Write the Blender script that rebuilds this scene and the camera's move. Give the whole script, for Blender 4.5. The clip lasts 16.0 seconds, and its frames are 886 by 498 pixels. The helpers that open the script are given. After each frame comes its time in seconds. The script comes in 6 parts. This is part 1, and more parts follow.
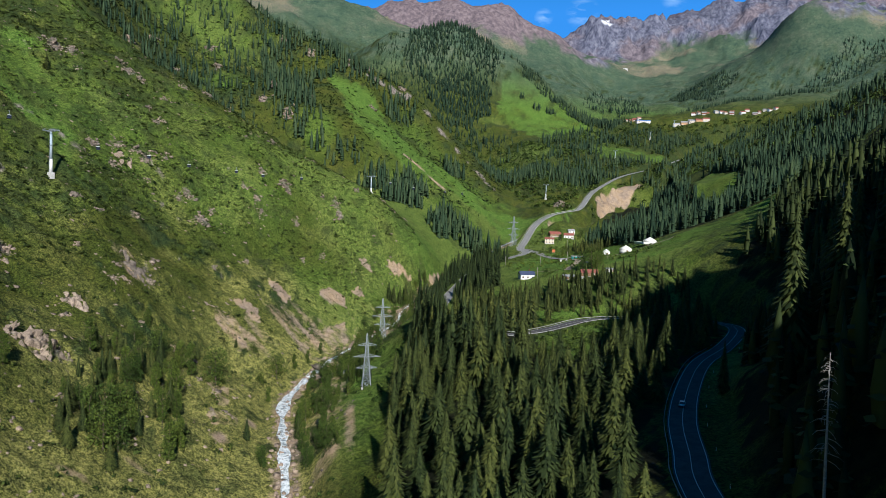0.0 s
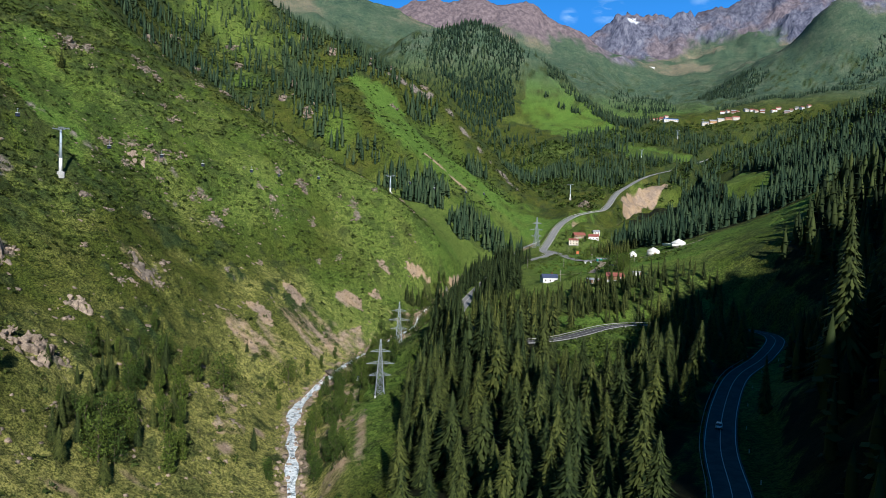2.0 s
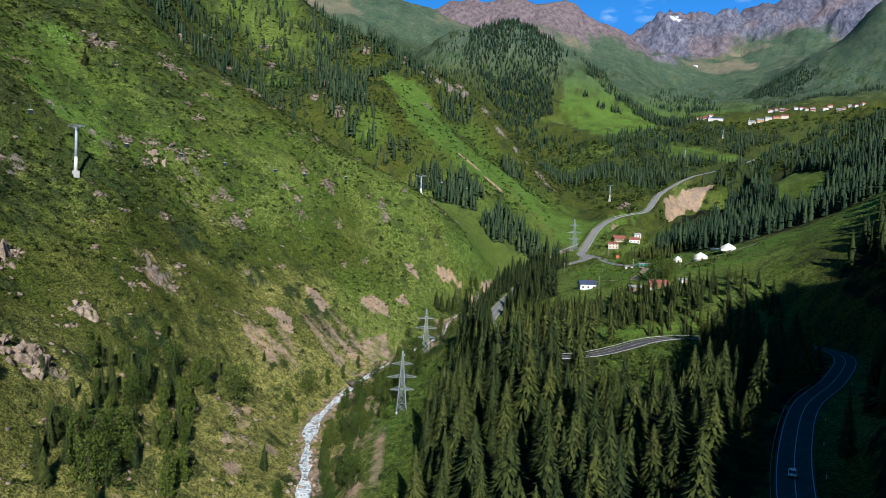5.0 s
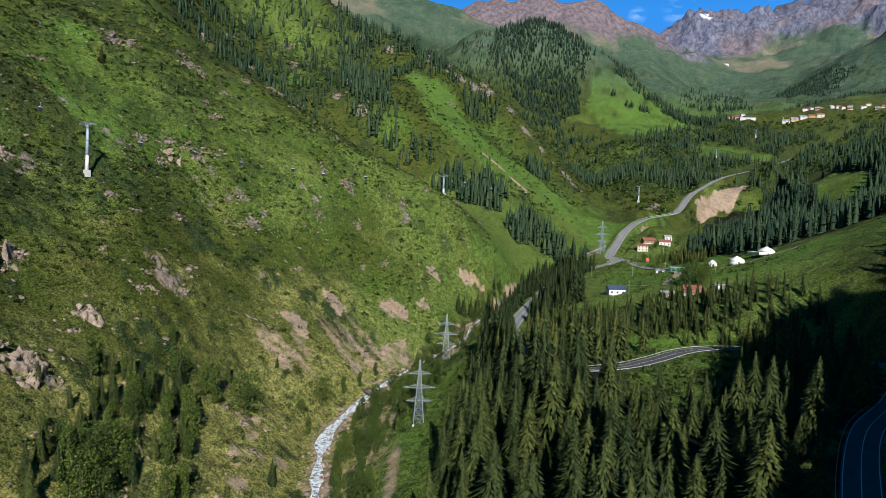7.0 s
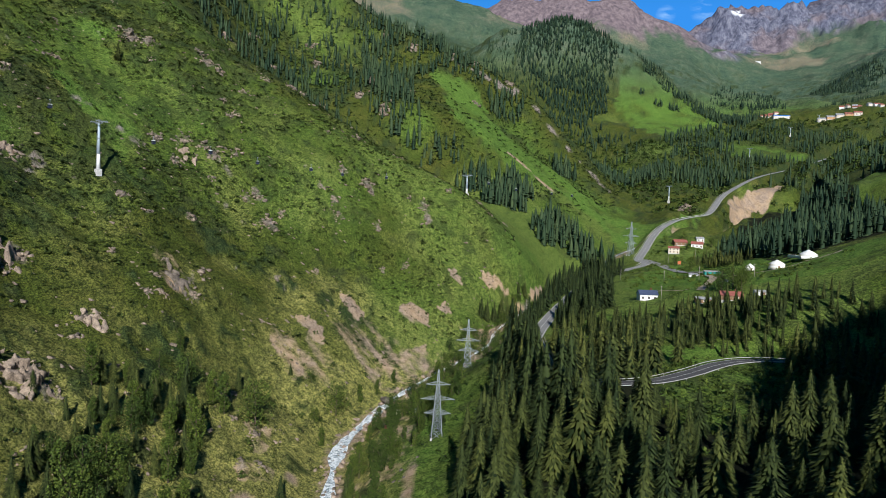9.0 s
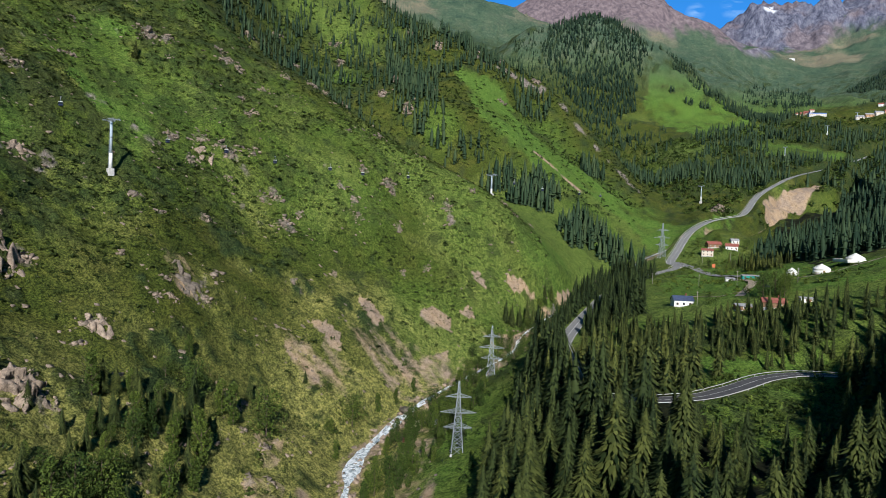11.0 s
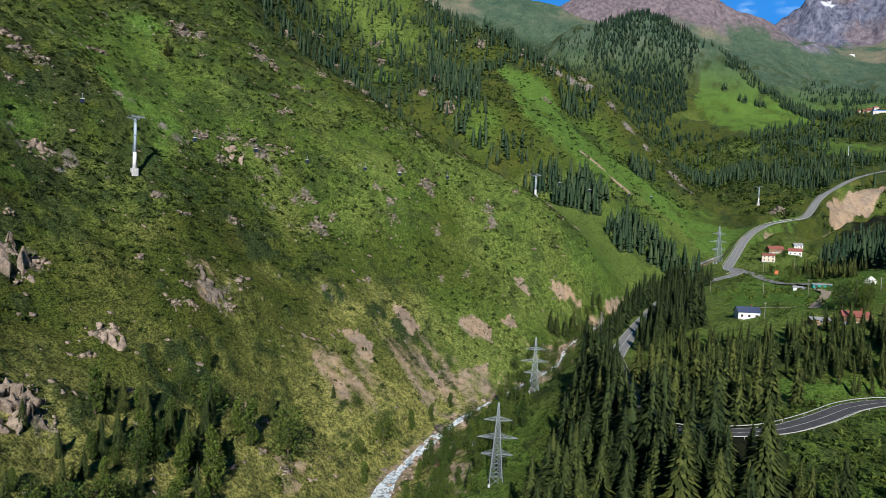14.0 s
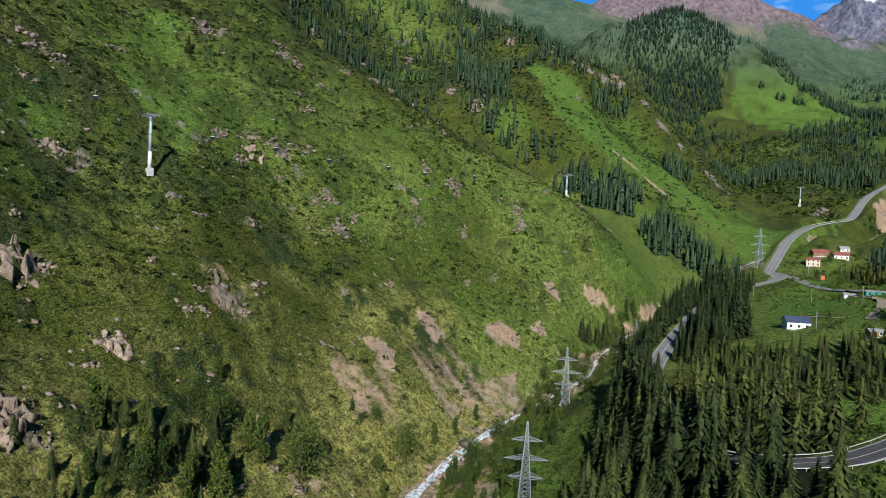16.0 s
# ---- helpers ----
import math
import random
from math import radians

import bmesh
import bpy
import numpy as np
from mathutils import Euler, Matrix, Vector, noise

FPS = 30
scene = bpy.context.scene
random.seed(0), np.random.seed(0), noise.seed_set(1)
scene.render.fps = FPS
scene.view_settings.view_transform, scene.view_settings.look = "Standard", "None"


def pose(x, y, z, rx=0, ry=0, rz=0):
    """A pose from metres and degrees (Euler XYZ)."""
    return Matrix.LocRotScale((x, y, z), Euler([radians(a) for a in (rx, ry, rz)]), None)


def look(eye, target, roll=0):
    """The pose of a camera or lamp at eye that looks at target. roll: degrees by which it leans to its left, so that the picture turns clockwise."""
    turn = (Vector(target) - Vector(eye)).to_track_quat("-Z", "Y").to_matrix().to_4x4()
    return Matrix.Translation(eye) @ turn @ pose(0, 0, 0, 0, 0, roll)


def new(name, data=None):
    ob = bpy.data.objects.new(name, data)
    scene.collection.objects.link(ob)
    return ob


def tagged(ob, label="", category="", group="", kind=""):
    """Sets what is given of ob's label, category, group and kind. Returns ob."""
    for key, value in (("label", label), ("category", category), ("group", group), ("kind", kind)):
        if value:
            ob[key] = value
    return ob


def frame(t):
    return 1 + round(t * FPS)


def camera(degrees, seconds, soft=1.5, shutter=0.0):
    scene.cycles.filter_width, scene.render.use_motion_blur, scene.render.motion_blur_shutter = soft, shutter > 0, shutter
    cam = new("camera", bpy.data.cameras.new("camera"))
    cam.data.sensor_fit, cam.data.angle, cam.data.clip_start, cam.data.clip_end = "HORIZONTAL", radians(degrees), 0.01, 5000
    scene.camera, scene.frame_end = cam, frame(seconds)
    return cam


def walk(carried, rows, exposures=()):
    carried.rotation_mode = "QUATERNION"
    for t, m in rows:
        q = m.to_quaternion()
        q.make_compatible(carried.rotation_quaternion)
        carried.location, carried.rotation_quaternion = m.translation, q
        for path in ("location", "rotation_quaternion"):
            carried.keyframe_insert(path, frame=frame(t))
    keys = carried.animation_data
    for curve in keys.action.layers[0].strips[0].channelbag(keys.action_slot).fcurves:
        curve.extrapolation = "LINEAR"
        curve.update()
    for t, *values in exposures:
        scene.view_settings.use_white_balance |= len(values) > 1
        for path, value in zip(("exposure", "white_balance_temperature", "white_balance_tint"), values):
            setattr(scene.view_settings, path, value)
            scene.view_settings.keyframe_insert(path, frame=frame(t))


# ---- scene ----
PATH = [
    (0, (0.0, 0.0, 130.0), (0.005, 99.949, 126.797), 1.48),
    (1, (1.88, 8.84, 130.2), (0.099, 108.77, 126.959), 1.51),
    (2, (3.63, 17.81, 130.47), (0.047, 117.69, 127.23), 1.57),
    (3, (5.16, 26.92, 130.78), (-0.24, 126.724, 127.554), 1.63),
    (4, (6.39, 36.2, 131.08), (-0.852, 135.889, 127.876), 1.71),
    (5, (7.26, 45.65, 131.33), (-1.852, 145.183, 128.154), 1.79),
    (6, (7.79, 55.19, 131.56), (-3.208, 154.531, 128.401), 1.87),
    (7, (8.02, 64.73, 131.8), (-4.865, 163.843, 128.646), 1.94),
    (8, (7.99, 74.18, 132.08), (-6.766, 173.03, 128.914), 2.01),
    (9, (7.74, 83.47, 132.43), (-8.874, 182.026, 129.223), 2.06),
    (10, (7.25, 92.64, 132.8), (-11.228, 190.863, 129.552), 2.10),
    (11, (6.5, 101.75, 133.15), (-13.886, 199.589, 129.866), 2.14),
    (12, (5.49, 110.85, 133.42), (-16.905, 208.253, 130.134), 2.17),
    (13, (4.2, 119.99, 133.59), (-20.311, 216.887, 130.344), 2.21),
    (14, (2.65, 129.16, 133.77), (-24.008, 225.484, 130.575), 2.26),
    (15, (0.89, 138.31, 134.11), (-27.875, 234.034, 130.924), 2.32),
    (16, (-1.06, 147.43, 134.76), (-31.79, 242.533, 131.491), 2.39),
]
cam = camera(66.87, 16.0, 0.8)
walk(cam, [(t, look(eye, target, roll)) for t, eye, target, roll in PATH], [(0, 0.3, 6050, 10), (16, 0.22, 6100, 10)])

# world, sun, exposure
SUN_TO = Vector((0.241, -0.841, 0.485)).normalized()
world = bpy.data.worlds.new("sky")
scene.world = world
world.use_nodes = True
wn = world.node_tree.nodes
sky = wn.new("ShaderNodeTexSky")
sky.sky_type, sky.sun_disc = "NISHITA", False
sky.sun_elevation = math.asin(SUN_TO.z)
sky.sun_rotation = math.atan2(SUN_TO.x, SUN_TO.y)
sky.altitude, sky.air_density, sky.dust_density, sky.ozone_density = 300, 1.15, 0.0, 2.6
wn["Background"].inputs[1].default_value = 0.05
hue = wn.new("ShaderNodeHueSaturation")
hue.inputs["Saturation"].default_value = 1.6
world.node_tree.links.new(sky.outputs[0], hue.inputs["Color"])
wl = world.node_tree.links
where = wn.new("ShaderNodeTexCoord").outputs["Generated"]
wisp = wn.new("ShaderNodeTexNoise")
wisp.inputs["Scale"].default_value, wisp.inputs["Detail"].default_value = 38, 8
stretch = wn.new("ShaderNodeMapping")
stretch.inputs["Scale"].default_value = (1, 1, 3)
wl.new(where, stretch.inputs[0])
wl.new(stretch.outputs[0], wisp.inputs["Vector"])
cover_of = None
for direction, reach in (((0.132, 0.946, 0.2958), 0.014), ((0.184, 0.936, 0.3010), 0.024), ((0.300, 0.902, 0.316), 0.02)):
    away = wn.new("ShaderNodeVectorMath")
    away.operation = "DISTANCE"
    away.inputs[1].default_value = Vector(direction).normalized()
    wl.new(where, away.inputs[0])
    fade = wn.new("ShaderNodeMapRange")
    fade.inputs[1].default_value, fade.inputs[2].default_value, fade.inputs[3].default_value, fade.inputs[4].default_value = 0, reach, 0.55, 0
    wl.new(away.outputs["Value"], fade.inputs[0])
    if cover_of is None:
        cover_of = fade.outputs[0]
    else:
        most = wn.new("ShaderNodeMath")
        most.operation = "MAXIMUM"
        wl.new(cover_of, most.inputs[0])
        wl.new(fade.outputs[0], most.inputs[1])
        cover_of = most.outputs[0]
both = wn.new("ShaderNodeMath")
both.operation = "MULTIPLY"
thin = wn.new("ShaderNodeMapRange")
thin.inputs[1].default_value, thin.inputs[2].default_value = 0.44, 0.66
wl.new(wisp.outputs["Fac"], thin.inputs[0])
wl.new(thin.outputs[0], both.inputs[0])
wl.new(cover_of, both.inputs[1])
cloudy = wn.new("ShaderNodeMix")
cloudy.data_type = "RGBA"
cloudy.inputs[7].default_value = (10, 14.5, 19, 1)
wl.new(both.outputs[0], cloudy.inputs[0])
height_of = wn.new("ShaderNodeSeparateXYZ")
wl.new(where, height_of.inputs[0])
haze = wn.new("ShaderNodeMapRange")
haze.inputs[1].default_value, haze.inputs[2].default_value, haze.inputs[3].default_value, haze.inputs[4].default_value = 0.48, 0.30, 0, 0.85
wl.new(height_of.outputs[2], haze.inputs[0])
pale_sky = wn.new("ShaderNodeMix")
pale_sky.data_type = "RGBA"
pale_sky.inputs[7].default_value = (1.0, 5.5, 15.4, 1)
wl.new(haze.outputs[0], pale_sky.inputs[0])
wl.new(hue.outputs[0], pale_sky.inputs[6])
wl.new(pale_sky.outputs[2], cloudy.inputs[6])
wl.new(cloudy.outputs[2], wn["Background"].inputs[0])
sun_data = bpy.data.lights.new("sun", "SUN")
sun_data.energy, sun_data.angle, sun_data.color = 5.0, radians(0.53), (1.0, 0.95, 0.855)
sun = new("sun", sun_data)
sun.matrix_world = Matrix.Translation((0, 0, 900)) @ SUN_TO.to_track_quat("Z", "Y").to_matrix().to_4x4()

# ---------------------------------------------------------------- noise
def lattice(ix, iy, seed):
    h = (ix * 374761393 + iy * 668265263 + seed * 974634777) & 0xFFFFFFFF
    h = ((h ^ (h >> 13)) * 1274126177) & 0xFFFFFFFF
    return ((h ^ (h >> 16)) & 0xFFFF) / 32767.5 - 1.0


def vnoise(x, y, seed=0):
    ix, iy = np.floor(x).astype(np.int64), np.floor(y).astype(np.int64)
    fx, fy = x - ix, y - iy
    fx, fy = fx * fx * fx * (fx * (fx * 6 - 15) + 10), fy * fy * fy * (fy * (fy * 6 - 15) + 10)
    a, b = lattice(ix, iy, seed), lattice(ix + 1, iy, seed)
    c, d = lattice(ix, iy + 1, seed), lattice(ix + 1, iy + 1, seed)
    return (a + (b - a) * fx) * (1 - fy) + (c + (d - c) * fx) * fy


def fbm(x, y, scale, octaves=4, seed=0, ridged=False):
    out, amp, total = 0.0, 1.0, 0.0
    for k in range(octaves):
        ang = 0.6 + 1.1 * k
        u = (x * math.cos(ang) - y * math.sin(ang)) / scale + 17.3 * k
        v = (x * math.sin(ang) + y * math.cos(ang)) / scale - 9.1 * k
        n = vnoise(u, v, seed + k)
        out = out + amp * ((1 - 2 * np.abs(n)) if ridged else n)
        total, amp, scale = total + amp, amp * 0.5, scale * 0.5
    return out / total


# ---------------------------------------------------------------- the valley, as cross-sections from south to north
SECTIONS = []


def section(y, *pairs):
    SECTIONS.append((float(y), np.array(pairs, float)))


section(-5000, (-2500, 1000), (-900, 500), (-300, 100), (-60, -160), (300, 100), (900, 480), (2500, 900))
section(-1500, (-2500, 1000), (-900, 500), (-300, 120), (-60, -70), (100, -40), (300, 150), (800, 480), (2500, 900))
section(-300, (-2500, 1000), (-900, 620), (-400, 270), (-200, 110), (-60, -30), (-5, 30), (20, 66), (35, 68), (150, 229), (220, 295), (600, 405), (2500, 900))
section(0, (-2500, 1000), (-900, 640), (-450, 300), (-250, 130), (-140, 40), (-60, -12), (-35, 0), (10, 45), (38, 76), (52, 77), (72, 109), (155, 220), (245, 297), (600, 420), (2500, 900))
section(130, (-2500, 1000), (-900, 650), (-450, 310), (-250, 140), (-140, 48), (-75, 2), (-55, -3), (-35, 8), (5, 40), (42, 72), (50, 77), (62, 77), (88, 106), (205, 228), (330, 300), (650, 440), (2500, 900))
section(200, (-2500, 1000), (-900, 650), (-450, 320), (-270, 160), (-165, 75), (-115, 32), (-75, 8), (-55, 4), (-38, 14), (0, 42), (45, 66), (66, 77), (80, 77), (98, 88), (118, 106), (250, 226), (365, 310), (700, 450), (2500, 950))
section(260, (-2500, 1000), (-900, 650), (-480, 345), (-300, 190), (-165, 72), (-125, 38), (-80, 12), (-60, 11), (-42, 22), (-15, 36), (20, 52), (60, 68), (93, 78), (106, 78), (125, 86), (150, 108), (280, 224), (405, 310), (750, 450), (2500, 950))
section(320, (-2500, 1000), (-900, 655), (-500, 360), (-330, 225), (-194, 85), (-150, 58), (-110, 32), (-84, 19), (-66, 20), (-48, 31), (-20, 42), (20, 60), (60, 70), (100, 76), (140, 82), (158, 90), (200, 120), (440, 335), (800, 455), (2500, 1000))
section(390, (-2500, 1000), (-900, 670), (-520, 385), (-360, 245), (-278, 165), (-226, 128), (-180, 92), (-140, 52), (-105, 30), (-88, 25.5), (-70, 30), (-45, 40), (-15, 52), (25, 68), (60, 76), (100, 78), (150, 86), (185, 118), (230, 150), (480, 325), (850, 460), (2500, 1000))
section(450, (-2500, 1000), (-900, 690), (-540, 410), (-400, 290), (-250, 163), (-190, 112), (-137, 68), (-105, 46), (-86, 35), (-70, 35), (-50, 44), (-20, 60), (5, 72), (40, 78), (90, 90), (140, 106), (195, 131), (260, 165), (520, 360), (900, 480), (2500, 1000))
section(520, (-2500, 1000), (-900, 700), (-560, 430), (-420, 320), (-330, 246), (-240, 180), (-185, 135), (-140, 98), (-95, 66), (-62, 50), (-44, 46), (-30, 54), (-5, 70), (30, 84), (66, 93), (110, 104), (149, 114), (190, 128), (260, 160), (360, 235), (600, 380), (950, 480), (2500, 1000))
section(600, (-2500, 1100), (-900, 720), (-560, 450), (-430, 345), (-332, 285), (-250, 228), (-150, 160), (-100, 118), (-60, 84), (-34, 59), (-18, 62), (10, 78), (50, 92), (100, 100), (150, 112), (200, 128), (280, 160), (420, 250), (650, 390), (2500, 1000))
section(680, (-2500, 1100), (-900, 740), (-600, 500), (-451, 414), (-354, 327), (-262, 267), (-167, 211), (-140, 196), (-78, 166), (-45, 138), (-27, 119), (-8, 92), (6, 78), (20, 82), (60, 96), (110, 98), (160, 112), (240, 135), (330, 170), (500, 280), (800, 420), (2500, 1000))
section(760, (-2500, 1100), (-900, 760), (-600, 520), (-451, 405), (-354, 318), (-262, 255), (-167, 190), (-100, 166), (-61, 150), (-20, 122), (15, 95), (35, 90), (60, 96), (100, 103), (130, 103), (180, 112), (260, 140), (360, 180), (520, 280), (850, 430), (2500, 1000))
section(850, (-2500, 1100), (-900, 780), (-600, 520), (-450, 390), (-350, 300), (-262, 235), (-167, 180), (-100, 165), (-60, 163), (0, 138), (50, 112), (80, 110), (110, 117), (150, 120), (200, 118), (300, 150), (400, 200), (520, 265), (900, 440), (2500, 1000))
section(960, (-2500, 1100), (-900, 800), (-600, 540), (-450, 405), (-350, 322), (-221, 306), (-120, 270), (-32, 211), (40, 160), (90, 140), (130, 145), (152, 155), (200, 140), (260, 142), (348, 195), (428, 222), (528, 268), (700, 360), (1000, 490), (2500, 1000))
section(1100, (-2500, 1200), (-900, 850), (-600, 580), (-393, 410), (-300, 380), (-221, 352), (-140, 335), (-60, 270), (20, 215), (80, 185), (130, 172), (190, 178), (235, 188), (270, 170), (330, 172), (420, 218), (528, 280), (750, 400), (1100, 520), (2500, 1000))
section(1250, (-2500, 1300), (-900, 760), (-620, 605), (-516, 577), (-380, 540), (-307, 495), (-243, 466), (-180, 440), (-106, 398), (-53, 362), (1, 306), (55, 250), (98, 210), (130, 200), (180, 215), (245, 212), (319, 183), (360, 180), (420, 212), (520, 262), (700, 350), (1100, 520), (2500, 1000))
section(1450, (-2500, 1300), (-900, 760), (-600, 560), (-380, 480), (-200, 380), (-60, 300), (40, 250), (110, 225), (200, 250), (330, 255), (460, 270), (520, 262), (650, 290), (900, 410), (1300, 560), (2500, 1000))
section(1750, (-2500, 1300), (-900, 800), (-400, 560), (-100, 430), (100, 350), (250, 360), (400, 350), (649, 335), (800, 350), (1000, 420), (1400, 600), (2500, 1000))
section(2150, (-2500, 1300), (-900, 900), (-500, 700), (-150, 600), (100, 560), (304, 500), (420, 470), (540, 455), (777, 484), (940, 515), (1104, 535), (1430, 570), (1900, 750), (3000, 1100))
section(2450, (-2500, 1300), (-1200, 950), (-394, 719), (-211, 795), (-8, 841), (157, 774), (316, 681), (430, 557), (536, 505), (700, 540), (900, 560), (1100, 585), (1500, 630), (2000, 850), (3000, 1200))
section(2800, (-2500, 1500), (-1500, 1100), (-800, 1000), (-300, 850), (0, 800), (300, 740), (500, 680), (700, 640), (889, 625), (1037, 640), (1263, 672), (1487, 730), (1751, 850), (2300, 1000), (3000, 1250))
section(3200, (-2500, 1700), (-1322, 1328), (-947, 1200), (-520, 1177), (-413, 1140), (-251, 1092), (-144, 1055), (100, 980), (400, 860), (650, 780), (850, 720), (1100, 770), (1318, 889), (1477, 989), (1655, 1200), (1723, 1229), (1844, 1230), (2126, 1183), (2700, 1250), (3200, 1400))
section(3550, (-2500, 1500), (-1000, 1220), (-300, 1150), (142, 1140), (450, 1050), (700, 930), (900, 850), (1150, 880), (1500, 1050), (1800, 1150), (2400, 1250), (3200, 1500))
section(3900, (-2500, 1500), (-1000, 1330), (-503, 1368), (-309, 1398), (-82, 1411), (32, 1433), (143, 1394), (318, 1401), (431, 1330), (626, 1242), (722, 1173), (916, 1090), (1100, 1010), (1500, 1080), (2200, 1300), (3200, 1600))
section(4300, (-2500, 1300), (0, 1230), (500, 1180), (900, 1180), (1120, 1190), (1400, 1230), (1900, 1430), (2600, 1720), (3600, 1800))
section(4650, (-2500, 1300), (0, 1250), (570, 1320), (799, 1473), (934, 1534), (1017, 1593), (1101, 1614), (1199, 1594), (1311, 1589), (1463, 1593), (1597, 1642), (1765, 1689), (1913, 1757), (2336, 1846), (2986, 1843), (4200, 1900))
section(5600, (-2500, 1000), (0, 900), (2000, 1100), (4200, 1200))

# the road, from the near bend over the bridge and up to the village
ROAD = np.array([(20, -300, 68), (32, -120, 72), (42, 0, 76), (47, 70, 77), (54, 134, 77), (61, 161, 77), (70, 191, 77), (86, 230, 77.5), (105, 268, 78.5), (128, 300, 80), (148, 334, 82.5), (151, 362, 82), (138, 384, 80.5), (118, 398, 79), (98, 403, 77.6), (81, 392, 77), (65, 371, 76.5), (51, 355, 76), (40, 348, 75.6), (28, 344, 75.2), (16, 347, 74.6), (9, 360, 73.8), (4, 400, 72.5), (-2, 461, 73)], float)
ROAD_UP = np.array([(-2, 461, 73), (2, 500, 75), (12, 560, 80), (30, 640, 88), (62, 720, 96), (95, 770, 103), (92, 800, 106), (104, 850, 116), (125, 915, 136), (152, 968, 150), (180, 1008, 157), (206, 1042, 162), (224, 1085, 172), (250, 1150, 193), (290, 1230, 214), (350, 1330, 240), (460, 1492, 272), (560, 1640, 305), (649, 1785, 335), (740, 1890, 352), (860, 1985, 396)], float)
RIVER = np.array([(-62, -300, -34), (-60, 0, -14), (-56, 130, -5), (-57, 200, 2), (-63, 272, 10), (-74, 320, 18), (-90, 385, 24), (-88, 420, 28), (-80, 449, 34), (-65, 484, 41), (-38, 550, 50), (-34, 590, 56), (-14, 640, 67), (8, 690, 76), (40, 770, 88), (72, 850, 107), (140, 930, 128), (215, 1000, 136), (265, 1085, 148), (325, 1160, 160), (400, 1230, 178), (440, 1320, 205), (520, 1470, 258), (700, 1760, 330)], float)


# rock breaking through the turf: x, y and width of each group
ROCKS_HIGH = [(-333, 572, 21), (-322, 578, 13), (-309, 563, 7), (-301, 622, 11), (-290, 616, 13), (-280, 617, 11), (-256, 580, 7), (-245, 573, 11), (-258, 618, 8), (-328, 486, 9), (-261, 498, 11), (-253, 520, 13), (-242, 526, 11), (-243, 494, 9), (-233, 526, 12), (-225, 541, 8), (-225, 507, 6), (-334, 426, 15), (-325, 430, 15), (-318, 433, 9), (-313, 407, 5), (-309, 412, 5), (-278, 393, 15), (-363, 528, 6), (-241, 346, 5), (-224, 342, 12), (-223, 331, 7), (-254, 654, 9), (-241, 681, 14), (-189, 633, 5)]
ROCKS_MID = [(-201, 527, 11), (-204, 517, 8), (-185, 512, 14), (-184, 530, 7), (-164, 605, 9), (-145, 611, 12), (-141, 608, 8), (-159, 571, 8), (-153, 563, 9), (-171, 574, 7), (-169, 659, 9), (-132, 671, 6), (-102, 631, 9), (-97, 625, 9), (-114, 627, 5), (-129, 586, 7), (-87, 662, 8), (-64, 703, 12), (-54, 682, 8), (-43, 736, 7), (-211, 458, 7), (-220, 426, 6), (-233, 425, 9)]
ROCKS_LOW = [(-190, 392, 6), (-183, 423, 8), (-185, 378, 7), (-181, 385, 7), (-176, 404, 8), (-189, 340, 10), (-162, 475, 5), (-103, 574, 7), (-116, 556, 5), (-185, 328, 5), (-167, 329, 5), (-210, 384, 5), (-193, 405, 3), (-153, 436, 3), (-149, 509, 5), (-129, 356, 4), (-120, 358, 6), (-114, 334, 6), (-108, 341, 6), (-137, 373, 3), (-150, 265, 3), (-145, 262, 3), (-176, 291, 9), (-169, 291, 8), (-163, 292, 5), (-160, 318, 4)]
ROCKS_FAR = [(-322, 915, 11), (-300, 899, 22), (-390, 1109, 19), (-387, 963, 12), (-434, 999, 16), (-262, 1023, 22), (-256, 948, 16), (-220, 932, 18), (186, 1074, 22), (176, 1066, 14), (-143, 1213, 20), (-81, 1231, 16), (-416, 882, 13), (-290, 1189, 16), (-240, 1190, 18), (-180, 1215, 18), (-120, 1090, 12), (-360, 1060, 14), (-200, 1010, 10)]
OUTCROPS = ROCKS_HIGH + ROCKS_MID + ROCKS_LOW + ROCKS_FAR


def smooth_line(pts, step):
    """Points at even steps along a smooth curve through pts."""
    out = []
    p = np.vstack([2 * pts[0] - pts[1], pts, 2 * pts[-1] - pts[-2]])
    for k in range(1, len(p) - 2):
        n = max(2, int(np.linalg.norm(p[k + 1] - p[k]) / step))
        for t in np.arange(n)[:, None] / n:
            out.append(0.5 * (2 * p[k] + (p[k + 1] - p[k - 1]) * t + (2 * p[k - 1] - 5 * p[k] + 4 * p[k + 1] - p[k + 2]) * t * t + (3 * p[k] - p[k - 1] - 3 * p[k + 1] + p[k + 2]) * t ** 3)[None])
    return np.vstack(out + [pts[-1:]])


ROAD_L, ROAD_UP_L, RIVER_L = smooth_line(ROAD, 4), smooth_line(ROAD_UP, 6), smooth_line(RIVER, 4)


GULLY_L = smooth_line(np.array([(-180, 1190, 0), (-131, 1185, 0), (-63, 1213, 0), (-13, 1200, 0), (29, 1181, 0), (63, 1152, 0), (82, 1128, 0)], float), 8)


def slopes(x, z):
    """Tangents of a curve that does not overshoot; z may hold many curves, one a column."""
    h = np.diff(x).reshape(-1, *([1] * (z.ndim - 1)))
    d = np.diff(z, axis=0) / h
    m = np.zeros_like(z)
    w1, w2 = 2 * h[1:] + h[:-1], h[1:] + 2 * h[:-1]
    ok = d[1:] * d[:-1] > 0
    m[1:-1] = np.where(ok, (w1 + w2) / (w1 / np.where(ok, d[:-1], 1) + w2 / np.where(ok, d[1:], 1)), 0)
    m[0], m[-1] = d[0], d[-1]
    return m


